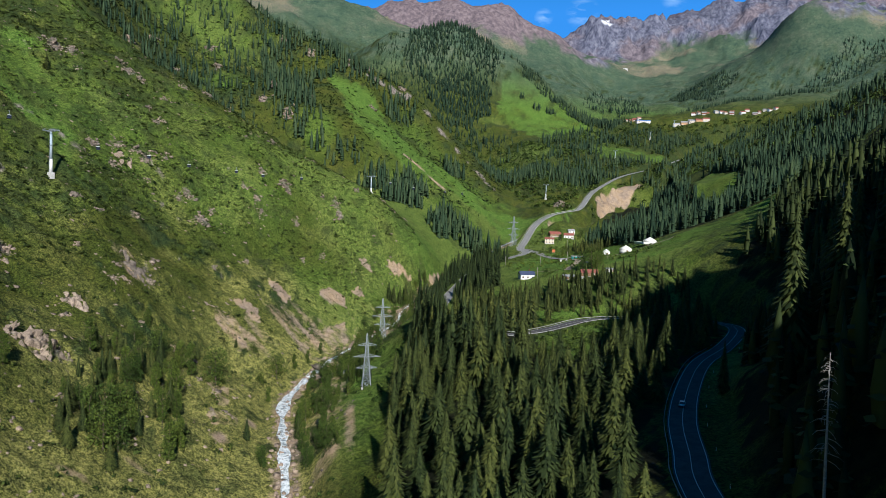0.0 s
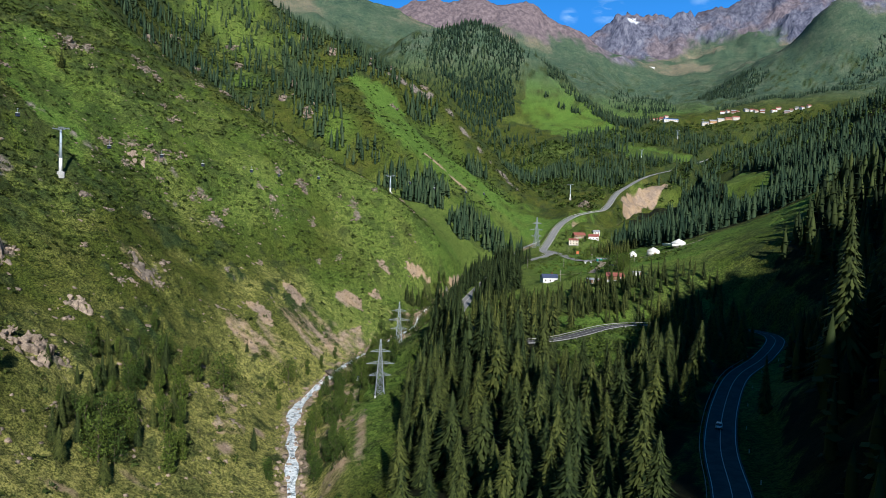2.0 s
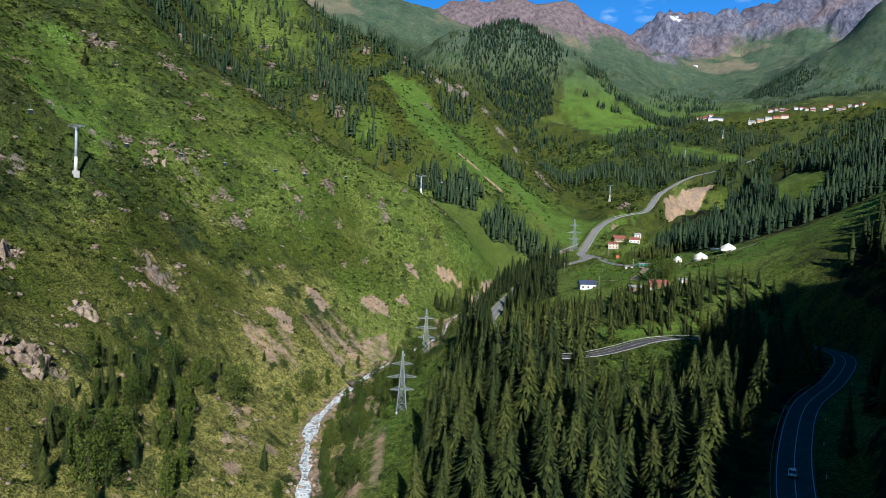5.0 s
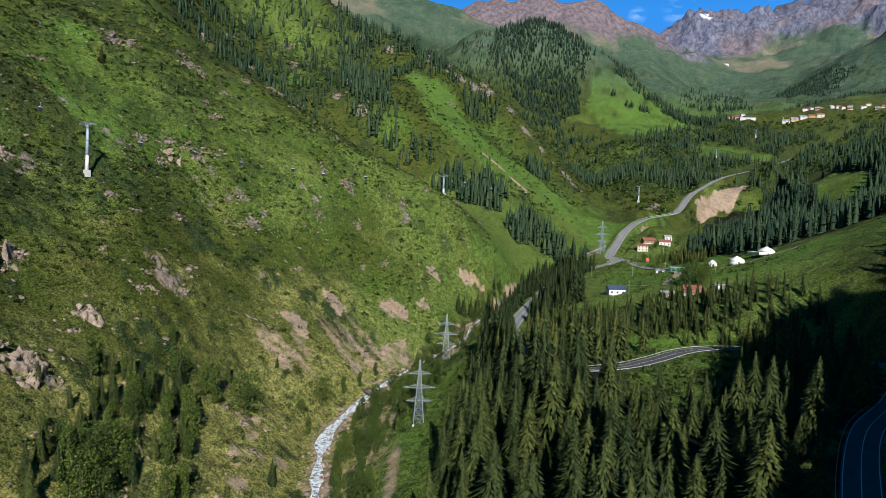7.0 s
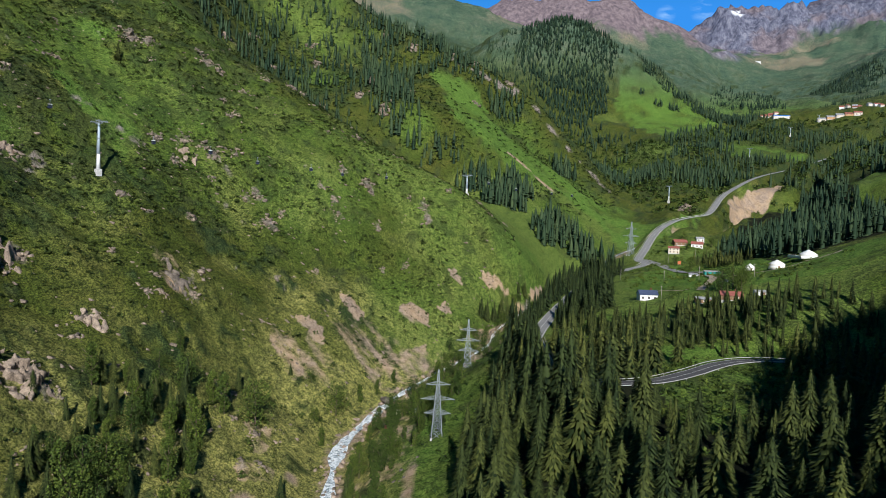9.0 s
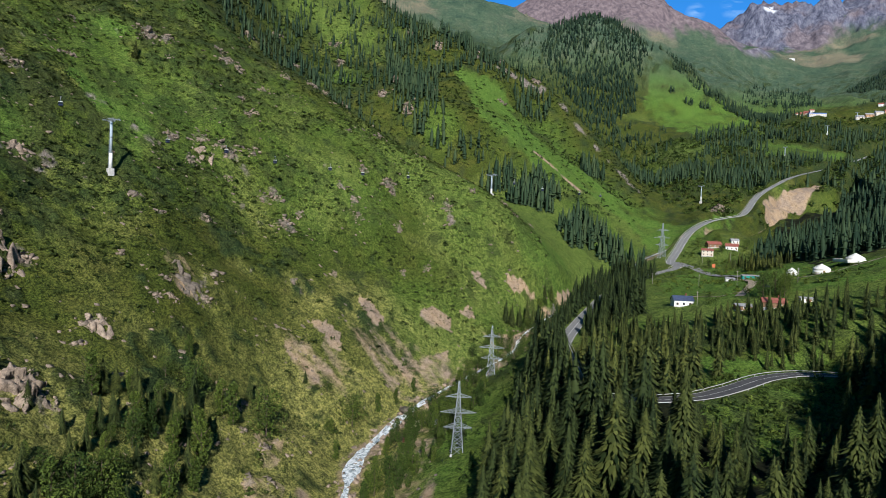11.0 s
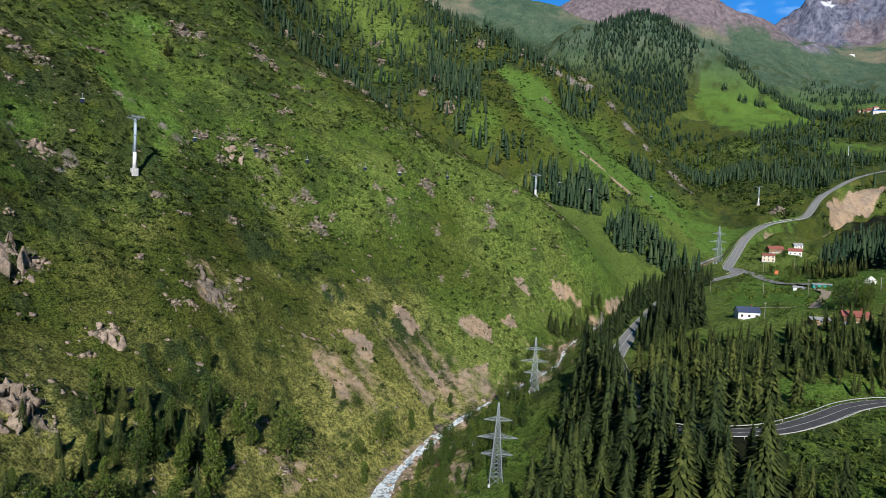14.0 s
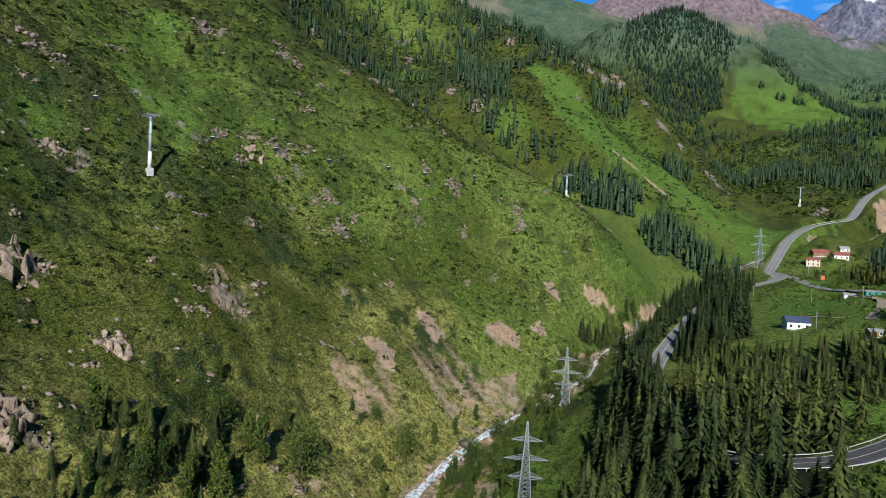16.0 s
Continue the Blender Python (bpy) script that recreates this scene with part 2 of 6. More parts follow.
def hermite(t, h, z0, z1, m0, m1):
    return z0 * (1 + 2 * t) * (1 - t) ** 2 + h * m0 * t * (1 - t) ** 2 + z1 * t * t * (3 - 2 * t) + h * m1 * t * t * (t - 1)


def along(x, pairs):
    px, pz = pairs[:, 0], pairs[:, 1]
    m = slopes(px, pz)
    xc = np.clip(x, px[0], px[-1])
    k = np.clip(np.searchsorted(px, xc) - 1, 0, len(px) - 2)
    h = px[k + 1] - px[k]
    return hermite((xc - px[k]) / h, h, pz[k], pz[k + 1], m[k], m[k + 1])


def near_line(x, y, line, reach):
    """Distance to a line and its height there, for places within reach."""
    best, high = np.full(x.shape, 1e9), np.zeros(x.shape)
    for a, b in zip(line[:-1], line[1:]):
        sel = np.nonzero((np.abs(x - a[0]) < reach + 12) & (np.abs(y - a[1]) < reach + 12))[0]
        if not len(sel):
            continue
        ab = b[:2] - a[:2]
        t = np.clip(((x[sel] - a[0]) * ab[0] + (y[sel] - a[1]) * ab[1]) / (ab @ ab + 1e-9), 0, 1)
        d = np.hypot(x[sel] - a[0] - t * ab[0], y[sel] - a[1] - t * ab[1])
        closer = d < best[sel]
        idx = sel[closer]
        best[idx], high[idx] = d[closer], (a[2] + t * (b[2] - a[2]))[closer]
    return best, high


def step01(v, a, b):
    t = np.clip((v - a) / (b - a), 0, 1)
    return t * t * (3 - 2 * t)


YS = np.array([s[0] for s in SECTIONS])


def base_height(x, y):
    table = np.stack([along(x, s[1]) for s in SECTIONS])
    m = slopes(YS, table)
    yc = np.clip(y, YS[0], YS[-1] - 1)
    k = np.clip(np.searchsorted(YS, yc) - 1, 0, len(YS) - 2)
    i = np.arange(len(x))
    h = YS[k + 1] - YS[k]
    return hermite((yc - YS[k]) / h, h, table[k, i], table[k + 1, i], m[k, i], m[k + 1, i])


def bushes(x, y):
    """How thick the low bushes stand, 0 to 1."""
    n = fbm(x, y, 34, 3, 83) * 0.55 + fbm(x, y, 7.5, 3, 85) * 0.8
    thick = 0.30 * step01(-x, 175, 300) - 0.14
    return step01(n, -thick, 0.22 - thick) * step01(y, 225, 320)


def height(x, y):
    """Height of the ground, with its relief, the road's bench and the river's bed."""
    x, y = np.atleast_1d(np.asarray(x, float)), np.atleast_1d(np.asarray(y, float))
    z = base_height(x, y)
    r = np.hypot(x, y - 70)
    far = step01(r, 700, 2600)
    left = step01(-x, 60, 170) * (1 - step01(y, 800, 1000))
    z = z + fbm(x, y, 46, 4, 3) * (1.6 + 5.0 * left) + fbm(x, y, 9, 3, 9, True) * (0.35 + 0.9 * left)
    z = z + step01(r, 650, 1100) * (fbm(x, y, 160, 5, 21) * 16 + fbm(x, y, 70, 4, 23, True) * 7)
    z = z + bushes(x, y) * (1 - step01(r, 900, 1600)) * (0.5 + 0.9 * left) * (0.9 + 0.9 * vnoise(x / 2.3, y / 2.3, 87))
    craggy = step01(z, 1050, 1400) * (0.3 + 0.7 * step01(x, 700, 950))
    z = z + far * (fbm(x, y, 420, 6, 31, True) * 40 + (fbm(x, y, 260, 5, 37, True) * 60 + fbm(x, y, 80, 4, 39, True) * 46 - 42) * craggy)
    rough = np.zeros_like(x)
    for cx, cy, wide in OUTCROPS:
        reach = 0.75 * wide + 3
        sel = np.nonzero((np.abs(x - cx) < reach) & (np.abs(y - cy) < reach))[0]
        rough[sel] = np.maximum(rough[sel], np.clip(1.2 - np.hypot(x[sel] - cx, y[sel] - cy) / (0.62 * wide + 1.5), 0, 1))
    z = z + rough * (1.9 * np.abs(fbm(x, y, 9, 4, 61, True)) + 1.3 * fbm(x, y, 4, 2, 63))
    d, _ = near_line(x, y, GULLY_L, 14)
    z = z + (1 - step01(d, 2, 10)) * (3.5 * np.abs(fbm(x, y, 14, 3, 67, True)) - 2.5)
    scarp = step01(x, 272, 298) * (1 - step01(x, 372, 410))
    z = z + scarp * (24 * step01(y + 8 * fbm(x, y, 14, 3, 93), 1206, 1232) * (1 - step01(y, 1290, 1480)) - 8 * step01(y, 1150, 1190) * (1 - step01(y, 1196, 1215)))
    d, zr = near_line(x, y, RIVER_L, 26)
    w = 1 - step01(d, 3.5, 20)
    z = z * (1 - w) + (zr - 1.2) * w
    for line, half in ((ROAD_L, 5.5), (ROAD_UP_L, 5.5)):
        d, zr = near_line(x, y, line, 24)
        w = 1 - step01(d, half + 0.5, half + 13)
        z = z * (1 - w) + (zr - 0.25) * w
    return z


def ground_z(x, y):
    return float(height([x], [y])[0])

# ---------------------------------------------------------------- materials
def material(name, rough=0.9, spec=0.2):
    mat = bpy.data.materials.new(name)
    mat.use_nodes = True
    nt = mat.node_tree
    bsdf = nt.nodes["Principled BSDF"]
    bsdf.inputs["Roughness"].default_value = rough
    bsdf.inputs["Specular IOR Level"].default_value = spec
    return mat, nt, bsdf


def noise_node(nt, scale, detail=5, rough=0.6, coord=None):
    n = nt.nodes.new("ShaderNodeTexNoise")
    n.inputs["Scale"].default_value, n.inputs["Detail"].default_value, n.inputs["Roughness"].default_value = scale, detail, rough
    if coord is None:
        coord = nt.nodes.new("ShaderNodeTexCoord").outputs["Object"]
    nt.links.new(coord, n.inputs["Vector"])
    return n.outputs["Fac"]


def ramp(nt, fac, *stops):
    n = nt.nodes.new("ShaderNodeValToRGB")
    el = n.color_ramp.elements
    while len(el) < len(stops):
        el.new(0.5)
    for e, (p, c) in zip(el, stops):
        e.position, e.color = p, (*c, 1)
    nt.links.new(fac, n.inputs[0])
    return n.outputs[0]


def mix(nt, fac, a, b, mode="MIX"):
    n = nt.nodes.new("ShaderNodeMix")
    n.data_type, n.blend_type = "RGBA", mode
    for sock, v in ((n.inputs[0], fac), (n.inputs[6], a), (n.inputs[7], b)):
        if isinstance(v, (int, float)):
            sock.default_value = v
        elif isinstance(v, tuple):
            sock.default_value = (*v, 1)
        else:
            nt.links.new(v, sock)
    return n.outputs[2]


def bump(nt, bsdf, fac, strength, distance):
    n = nt.nodes.new("ShaderNodeBump")
    n.inputs["Strength"].default_value, n.inputs["Distance"].default_value = strength, distance
    nt.links.new(fac, n.inputs["Height"])
    nt.links.new(n.outputs[0], bsdf.inputs["Normal"])


def simple(name, dark, light, scale=2.0, rough=0.8, spec=0.2, metal=0.0, relief=0.0):
    """A surface that varies between two colours at two scales."""
    mat, nt, bsdf = material(name, rough, spec)
    a, b = noise_node(nt, scale), noise_node(nt, scale * 7)
    col = ramp(nt, a, (0.38, dark), (0.62, light))
    col = mix(nt, 0.35, col, ramp(nt, b, (0.38, dark), (0.62, light)))
    nt.links.new(col, bsdf.inputs["Base Color"])
    bsdf.inputs["Metallic"].default_value = metal
    if relief:
        bump(nt, bsdf, b, 0.5, relief)
    return mat


def foliage(name, dark, light, island=True):
    """Leaves and needles: colour differs from clump to clump and from plant to plant."""
    mat, nt, bsdf = material(name, 0.75, 0.15)
    geo, info = nt.nodes.new("ShaderNodeNewGeometry"), nt.nodes.new("ShaderNodeObjectInfo")
    col = ramp(nt, geo.outputs["Random Per Island"], (0.0, dark), (1.0, light))
    tint = ramp(nt, info.outputs["Random"], (0.0, (0.55, 0.66, 0.64)), (1.0, (1.35, 1.25, 0.98)))
    col = mix(nt, 1.0, col, tint, "MULTIPLY")
    broad = ramp(nt, noise_node(nt, 0.03, 3), (0.3, (0.7, 0.8, 0.8)), (0.7, (1.25, 1.15, 0.9)))
    col = mix(nt, 0.8, col, broad, "MULTIPLY")
    nt.links.new(col, bsdf.inputs["Base Color"])
    return mat


GROUND, nt, bsdf = material("ground_cover", 0.95, 0.1)
att = nt.nodes.new("ShaderNodeAttribute")
att.attribute_name = "cover"
sep = nt.nodes.new("ShaderNodeSeparateColor")
nt.links.new(att.outputs["Color"], sep.inputs[0])
tiny, small, mid, wide = noise_node(nt, 1.6, 6, 0.7), noise_node(nt, 0.28, 6, 0.65), noise_node(nt, 0.05, 5), noise_node(nt, 0.011, 4)
grass = ramp(nt, small, (0.40, (0.018, 0.037, 0.006)), (0.5, (0.045, 0.073, 0.011)), (0.60, (0.088, 0.115, 0.016)))
grass = mix(nt, 0.5, grass, ramp(nt, mid, (0.40, (0.016, 0.038, 0.007)), (0.5, (0.046, 0.068, 0.012)), (0.60, (0.105, 0.098, 0.024))))
grass = mix(nt, 0.45, grass, ramp(nt, tiny, (0.40, (0.010, 0.020, 0.005)), (0.60, (0.135, 0.148, 0.026))))
dry = ramp(nt, small, (0.40, (0.070, 0.080, 0.017)), (0.5, (0.195, 0.205, 0.040)), (0.60, (0.34, 0.32, 0.085)))
dry = mix(nt, 0.42, dry, ramp(nt, tiny, (0.42, (0.022, 0.034, 0.009)), (0.58, (0.33, 0.32, 0.13))))
lush = ramp(nt, small, (0.4, (0.070, 0.145, 0.017)), (0.6, (0.145, 0.235, 0.038)))
lush = mix(nt, 0.35, lush, ramp(nt, tiny, (0.4, (0.03, 0.07, 0.01)), (0.6, (0.12, 0.20, 0.05))))
pale = ramp(nt, small, (0.40, (0.09, 0.075, 0.066)), (0.5, (0.22, 0.18, 0.155)), (0.60, (0.36, 0.31, 0.275)))
pale = mix(nt, 0.5, pale, ramp(nt, tiny, (0.42, (0.05, 0.045, 0.04)), (0.58, (0.36, 0.30, 0.26))))
crest = nt.nodes.new("ShaderNodeTexNoise")
crest.noise_type = "RIDGED_MULTIFRACTAL"
crest.inputs["Scale"].default_value, crest.inputs["Detail"].default_value, crest.inputs["Roughness"].default_value = 0.009, 10, 0.62
nt.links.new(nt.nodes.new("ShaderNodeTexCoord").outputs["Object"], crest.inputs["Vector"])
fall = nt.nodes.new("ShaderNodeMapping")
fall.inputs["Scale"].default_value = (1, 1, 0.22)
nt.links.new(nt.nodes.new("ShaderNodeTexCoord").outputs["Object"], fall.inputs[0])
jag = noise_node(nt, 0.045, 9, 0.72, fall.outputs[0])
# Both mountain rock colours hold added blue that stands in for haze.
high = ramp(nt, jag, (0.36, (0.045, 0.048, 0.074)), (0.5, (0.115, 0.118, 0.160)), (0.64, (0.21, 0.21, 0.25)))
pink = ramp(nt, jag, (0.36, (0.088, 0.072, 0.080)), (0.5, (0.160, 0.122, 0.128)), (0.64, (0.235, 0.185, 0.185)))
place = nt.nodes.new("ShaderNodeSeparateXYZ")
nt.links.new(nt.nodes.new("ShaderNodeTexCoord").outputs["Object"], place.inputs[0])
east = nt.nodes.new("ShaderNodeMapRange")
east.inputs[1].default_value, east.inputs[2].default_value = 650, 900
nt.links.new(place.outputs[0], east.inputs[0])
strata = ramp(nt, noise_node(nt, 0.0022, 4), (0.50, (1, 1, 1)), (0.58, (0.25, 0.25, 0.25)))
high = mix(nt, mix(nt, 1.0, east.outputs[0], strata, "MULTIPLY"), pink, high)
# Forest litter with shade painted in, much blacker than litter itself.
shaded_floor_col = ramp(nt, small, (0.4, (0.006, 0.008, 0.004)), (0.6, (0.018, 0.021, 0.009)))
snow_at = nt.nodes.new("ShaderNodeAttribute")
snow_at.attribute_name = "height_zone"
zone = nt.nodes.new("ShaderNodeSeparateColor")
nt.links.new(snow_at.outputs["Color"], zone.inputs[0])
high_zone = ramp(nt, zone.outputs[0], (0.9, (0, 0, 0)), (1.0, (1, 1, 1)))
rock = mix(nt, high_zone, pale, high)
bare = ramp(nt, small, (0.4, (0.22, 0.155, 0.10)), (0.6, (0.54, 0.41, 0.28)))
bare = mix(nt, 0.5, bare, ramp(nt, mid, (0.42, (0.25, 0.18, 0.155)), (0.58, (0.60, 0.39, 0.21))))
bare = mix(nt, 0.4, bare, ramp(nt, tiny, (0.42, (0.07, 0.055, 0.04)), (0.58, (0.46, 0.37, 0.28))))


def edge(mask, width=0.25):
    """A mask with a ragged edge."""
    m = nt.nodes.new("ShaderNodeMath")
    m.operation = "MULTIPLY_ADD"
    nt.links.new(small, m.inputs[0])
    m.inputs[1].default_value = 0.9
    nt.links.new(mask, m.inputs[2])
    mr = nt.nodes.new("ShaderNodeMapRange")
    mr.inputs[1].default_value, mr.inputs[2].default_value = 0.95 - width, 0.95 + width
    nt.links.new(m.outputs[0], mr.inputs[0])
    return mr.outputs[0]


col = mix(nt, snow_at.outputs["Alpha"], grass, dry)
col = mix(nt, sep.outputs[2], col, lush)
# High grass cooled towards blue-grey: distant haze is painted into its colour.
hazy_alpine = ramp(nt, noise_node(nt, 0.012, 9, 0.75), (0.36, (0.034, 0.070, 0.046)), (0.5, (0.066, 0.108, 0.062)), (0.64, (0.118, 0.142, 0.088)))
hazy_alpine = mix(nt, 0.35, hazy_alpine, ramp(nt, noise_node(nt, 0.09, 6, 0.7), (0.42, (0.022, 0.050, 0.038)), (0.58, (0.115, 0.150, 0.095))))
col = mix(nt, zone.outputs[0], col, hazy_alpine)
bush_col = ramp(nt, tiny, (0.40, (0.010, 0.022, 0.008)), (0.52, (0.034, 0.055, 0.017)), (0.62, (0.085, 0.11, 0.035)))
bush_col = mix(nt, 0.4, bush_col, ramp(nt, mid, (0.42, (0.022, 0.045, 0.016)), (0.58, (0.06, 0.068, 0.02))))
col = mix(nt, att.outputs["Alpha"], col, bush_col)
speck = ramp(nt, noise_node(nt, 0.8, 3, 0.7), (0.40, (0.36, 0.38, 0.38)), (0.5, (0.92, 0.92, 0.92)), (0.60, (1.5, 1.42, 1.35)))
col = mix(nt, 0.8, col, speck, "MULTIPLY")
col = mix(nt, zone.outputs[2], col, shaded_floor_col)
col = mix(nt, edge(sep.outputs[1]), col, bare)
col = mix(nt, edge(sep.outputs[0]), col, rock)
col = mix(nt, zone.outputs[1], col, (0.8, 0.82, 0.86))
nt.links.new(col, bsdf.inputs["Base Color"])
bump(nt, bsdf, tiny, 0.9, 0.8)
cliff = nt.nodes.new("ShaderNodeBump")
cliff.inputs["Distance"].default_value = 17
nt.links.new(mix(nt, 1.0, high_zone, sep.outputs[0], "MULTIPLY"), cliff.inputs["Strength"])
nt.links.new(crest.outputs["Fac"], cliff.inputs["Height"])
nt.links.new(cliff.outputs[0], bsdf.inputs["Normal"].links[0].from_node.inputs["Normal"])

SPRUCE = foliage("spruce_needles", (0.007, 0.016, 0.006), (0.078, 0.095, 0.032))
# Needles of the farther woods, with a cool haze tint in the colour.
SPRUCE_HAZE = foliage("haze_tinted_spruce_needles", (0.014, 0.034, 0.024), (0.052, 0.082, 0.048))
LEAF = foliage("broad_leaves", (0.008, 0.022, 0.005), (0.108, 0.152, 0.034))
SHRUB = foliage("shrub_leaves", (0.007, 0.017, 0.005), (0.064, 0.090, 0.026))
BARK = simple("bark", (0.06, 0.045, 0.035), (0.17, 0.13, 0.10), 3)
DEADWOOD = simple("dead_wood", (0.20, 0.18, 0.16), (0.42, 0.39, 0.35), 3)
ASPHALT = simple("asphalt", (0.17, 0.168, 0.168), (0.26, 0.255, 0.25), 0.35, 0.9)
# Copy of the asphalt for the near road, darkened to carry its shade.
ASPHALT_SHADED = simple("shade_darkened_asphalt", (0.055, 0.055, 0.06), (0.10, 0.098, 0.098), 0.35, 0.9)
PAINT = simple("road_paint", (0.55, 0.55, 0.52), (0.75, 0.74, 0.7), 2)
ROCK, nt, bsdf = material("granite", 0.9, 0.2)
stone = ramp(nt, noise_node(nt, 0.5), (0.36, (0.11, 0.098, 0.088)), (0.62, (0.37, 0.325, 0.28)))
stone = mix(nt, 0.4, stone, ramp(nt, noise_node(nt, 3.0, 7), (0.40, (0.07, 0.06, 0.05)), (0.60, (0.42, 0.36, 0.31))))
stone = mix(nt, 0.85, stone, ramp(nt, nt.nodes.new("ShaderNodeNewGeometry").outputs["Random Per Island"], (0.0, (0.72, 0.70, 0.68)), (1.0, (1.22, 1.14, 1.04))), "MULTIPLY")
stone = mix(nt, 0.85, stone, ramp(nt, nt.nodes.new("ShaderNodeObjectInfo").outputs["Random"], (0.0, (0.50, 0.50, 0.50)), (0.35, (0.85, 0.80, 0.76)), (0.7, (1.08, 0.98, 0.90)), (1.0, (1.40, 1.30, 1.20))), "MULTIPLY")
nt.links.new(stone, bsdf.inputs["Base Color"])
bump(nt, bsdf, noise_node(nt, 3.5, 6), 0.6, 0.25)
WATER, nt, bsdf = material("white_water", 0.35, 0.5)
foam = ramp(nt, noise_node(nt, 0.42, 9, 0.85), (0.38, (0.04, 0.065, 0.08)), (0.455, (0.22, 0.28, 0.31)), (0.52, (0.82, 0.85, 0.87)))
nt.links.new(foam, bsdf.inputs["Base Color"])
bump(nt, bsdf, noise_node(nt, 1.2, 6), 0.8, 0.4)


# ---------------------------------------------------------------- mesh helpers
def fast_mesh(name, verts, faces, mat, smooth=False):
    """A mesh of verts (n, 3) and faces (m, 3 or 4), all of one size."""
    me = bpy.data.meshes.new(name)
    verts, faces = np.asarray(verts, np.float32), np.asarray(faces, np.int32)
    k = faces.shape[1]
    me.vertices.add(len(verts))
    me.vertices.foreach_set("co", verts.ravel())
    me.loops.add(faces.size)
    me.loops.foreach_set("vertex_index", faces.ravel())
    me.polygons.add(len(faces))
    me.polygons.foreach_set("loop_start", np.arange(0, faces.size, k, dtype=np.int32))
    if smooth:
        me.polygons.foreach_set("use_smooth", np.ones(len(faces), bool))
    me.update(calc_edges=True)
    me.validate()
    if mat:
        me.materials.append(mat)
    return me


def part(name, data, mat, parent=None, label=""):
    """Links a mesh, or a bmesh, as one object, under a thing if one is given."""
    if isinstance(data, bmesh.types.BMesh):
        me = bpy.data.meshes.new(name)
        data.to_mesh(me)
        data.free()
        data = me
        data.materials.append(mat)
    ob = new(name, data)
    if parent:
        ob.parent = parent
    return tagged(ob, label)


def strip(line, half, up, offset=0.0):
    """A ribbon along a line; up lifts it, offset shifts it to the right."""
    d = np.gradient(line[:, :2], axis=0)
    d /= np.linalg.norm(d, axis=1)[:, None]
    right = np.stack([d[:, 1], -d[:, 0]], 1)
    n = len(line)
    v = np.zeros((2 * n, 3))
    v[:n, :2], v[n:, :2] = line[:, :2] + right * (offset - half), line[:, :2] + right * (offset + half)
    v[:n, 2] = v[n:, 2] = line[:, 2] + up
    i = np.arange(n - 1)
    return v, np.stack([i, i + n, i + n + 1, i + 1], 1)


# ---------------------------------------------------------------- the ground, one sheet
def patch(x, y, cx, cy, rx, ry, turn=0.0):
    c, s = math.cos(radians(turn)), math.sin(radians(turn))
    u, v = ((x - cx) * c + (y - cy) * s) / rx, (-(x - cx) * s + (y - cy) * c) / ry
    return np.clip(1.35 - np.hypot(u, v), 0, 1)


BARE = [(-104, 318, 5, 6, 0), (-118, 262, 6, 3, 10), (-128, 232, 7, 3, 30), (-98, 350, 4, 5, 0), (-110, 215, 5, 3, 0), (-43, 322, 3.5, 36, 8), (-50, 300, 7, 13, 0), (-90, 537, 8, 8, 0), (-22, 590, 16, 4, 35), (-185, 398, 7, 5, 20)]
GULLIED = [(-64, 395, 12, 66, 6), (-70, 330, 10, 40, 14), (-128, 446, 20, 26, 20), (-100, 484, 30, 20, 20), (-188, 408, 14, 8, 0), (-35, 570, 26, 10, 30), (-60, 500, 10, 26, 0)]
# Woods, shaded right slope and bank: ground here gets the shade-blackened floor.
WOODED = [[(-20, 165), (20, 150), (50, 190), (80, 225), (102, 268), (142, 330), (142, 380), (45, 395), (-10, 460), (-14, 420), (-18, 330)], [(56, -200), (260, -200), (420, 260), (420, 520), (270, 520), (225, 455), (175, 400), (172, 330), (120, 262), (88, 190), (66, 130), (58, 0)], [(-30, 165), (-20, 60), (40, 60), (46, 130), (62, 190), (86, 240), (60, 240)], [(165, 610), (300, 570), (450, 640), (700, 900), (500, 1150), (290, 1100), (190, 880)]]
MEADOWS = [[(-200, 1140), (-133, 1140), (-98, 1105), (-46, 1050), (18, 1055), (66, 1025), (150, 965), (120, 880), (80, 880), (66, 960), (10, 975), (-50, 930), (-103, 943), (-134, 975)], [(225, 2300), (360, 2300), (450, 2080), (350, 1906), (252, 1700), (210, 1850), (150, 2045), (185, 2220)], [(-359, 522), (-356, 556), (-312, 535), (-288, 522), (-264, 492), (-252, 452), (-286, 460), (-318, 475)], [(-305, 390), (-295, 410), (-272, 392), (-252, 352), (-262, 350)], [(-212, 585), (-197, 630), (-176, 608), (-145, 575), (-157, 560), (-188, 577)], [(-300, 640), (-245, 655), (-245, 640), (-268, 636)], [(60, 520), (180, 520), (190, 640), (130, 770), (100, 740), (70, 640)], [(46, 392), (75, 392), (110, 404), (110, 416), (60, 418)], [(100, 500), (200, 470), (330, 530), (330, 560), (180, 560), (100, 560)], [(110, 930), (200, 1060), (220, 1060), (150, 940), (128, 880)]]
GLADE = [(48, 344), (54, 312), (70, 308), (98, 335), (116, 372), (110, 400), (50, 388), (40, 350)]
LANDSLIDE = [(243, 1068), (256, 1140), (300, 1222), (322, 1240), (345, 1272), (372, 1300), (380, 1282), (352, 1238), (330, 1205), (300, 1160), (262, 1080)]
# The last is an added, unseen gap letting sun reach the tall spruces.
CLEARINGS_AND_SUN_GAP = [[(367, 1745), (469, 1746), (541, 1658), (487, 1563), (362, 1554)], [(430, 1215), (395, 890), (311, 730), (330, 880)], [(-51, 280), (-41, 280), (-34, 328), (-35, 364), (-44, 364), (-46, 325)], [(96, 155), (126, 155), (206, -110), (168, -110)]]
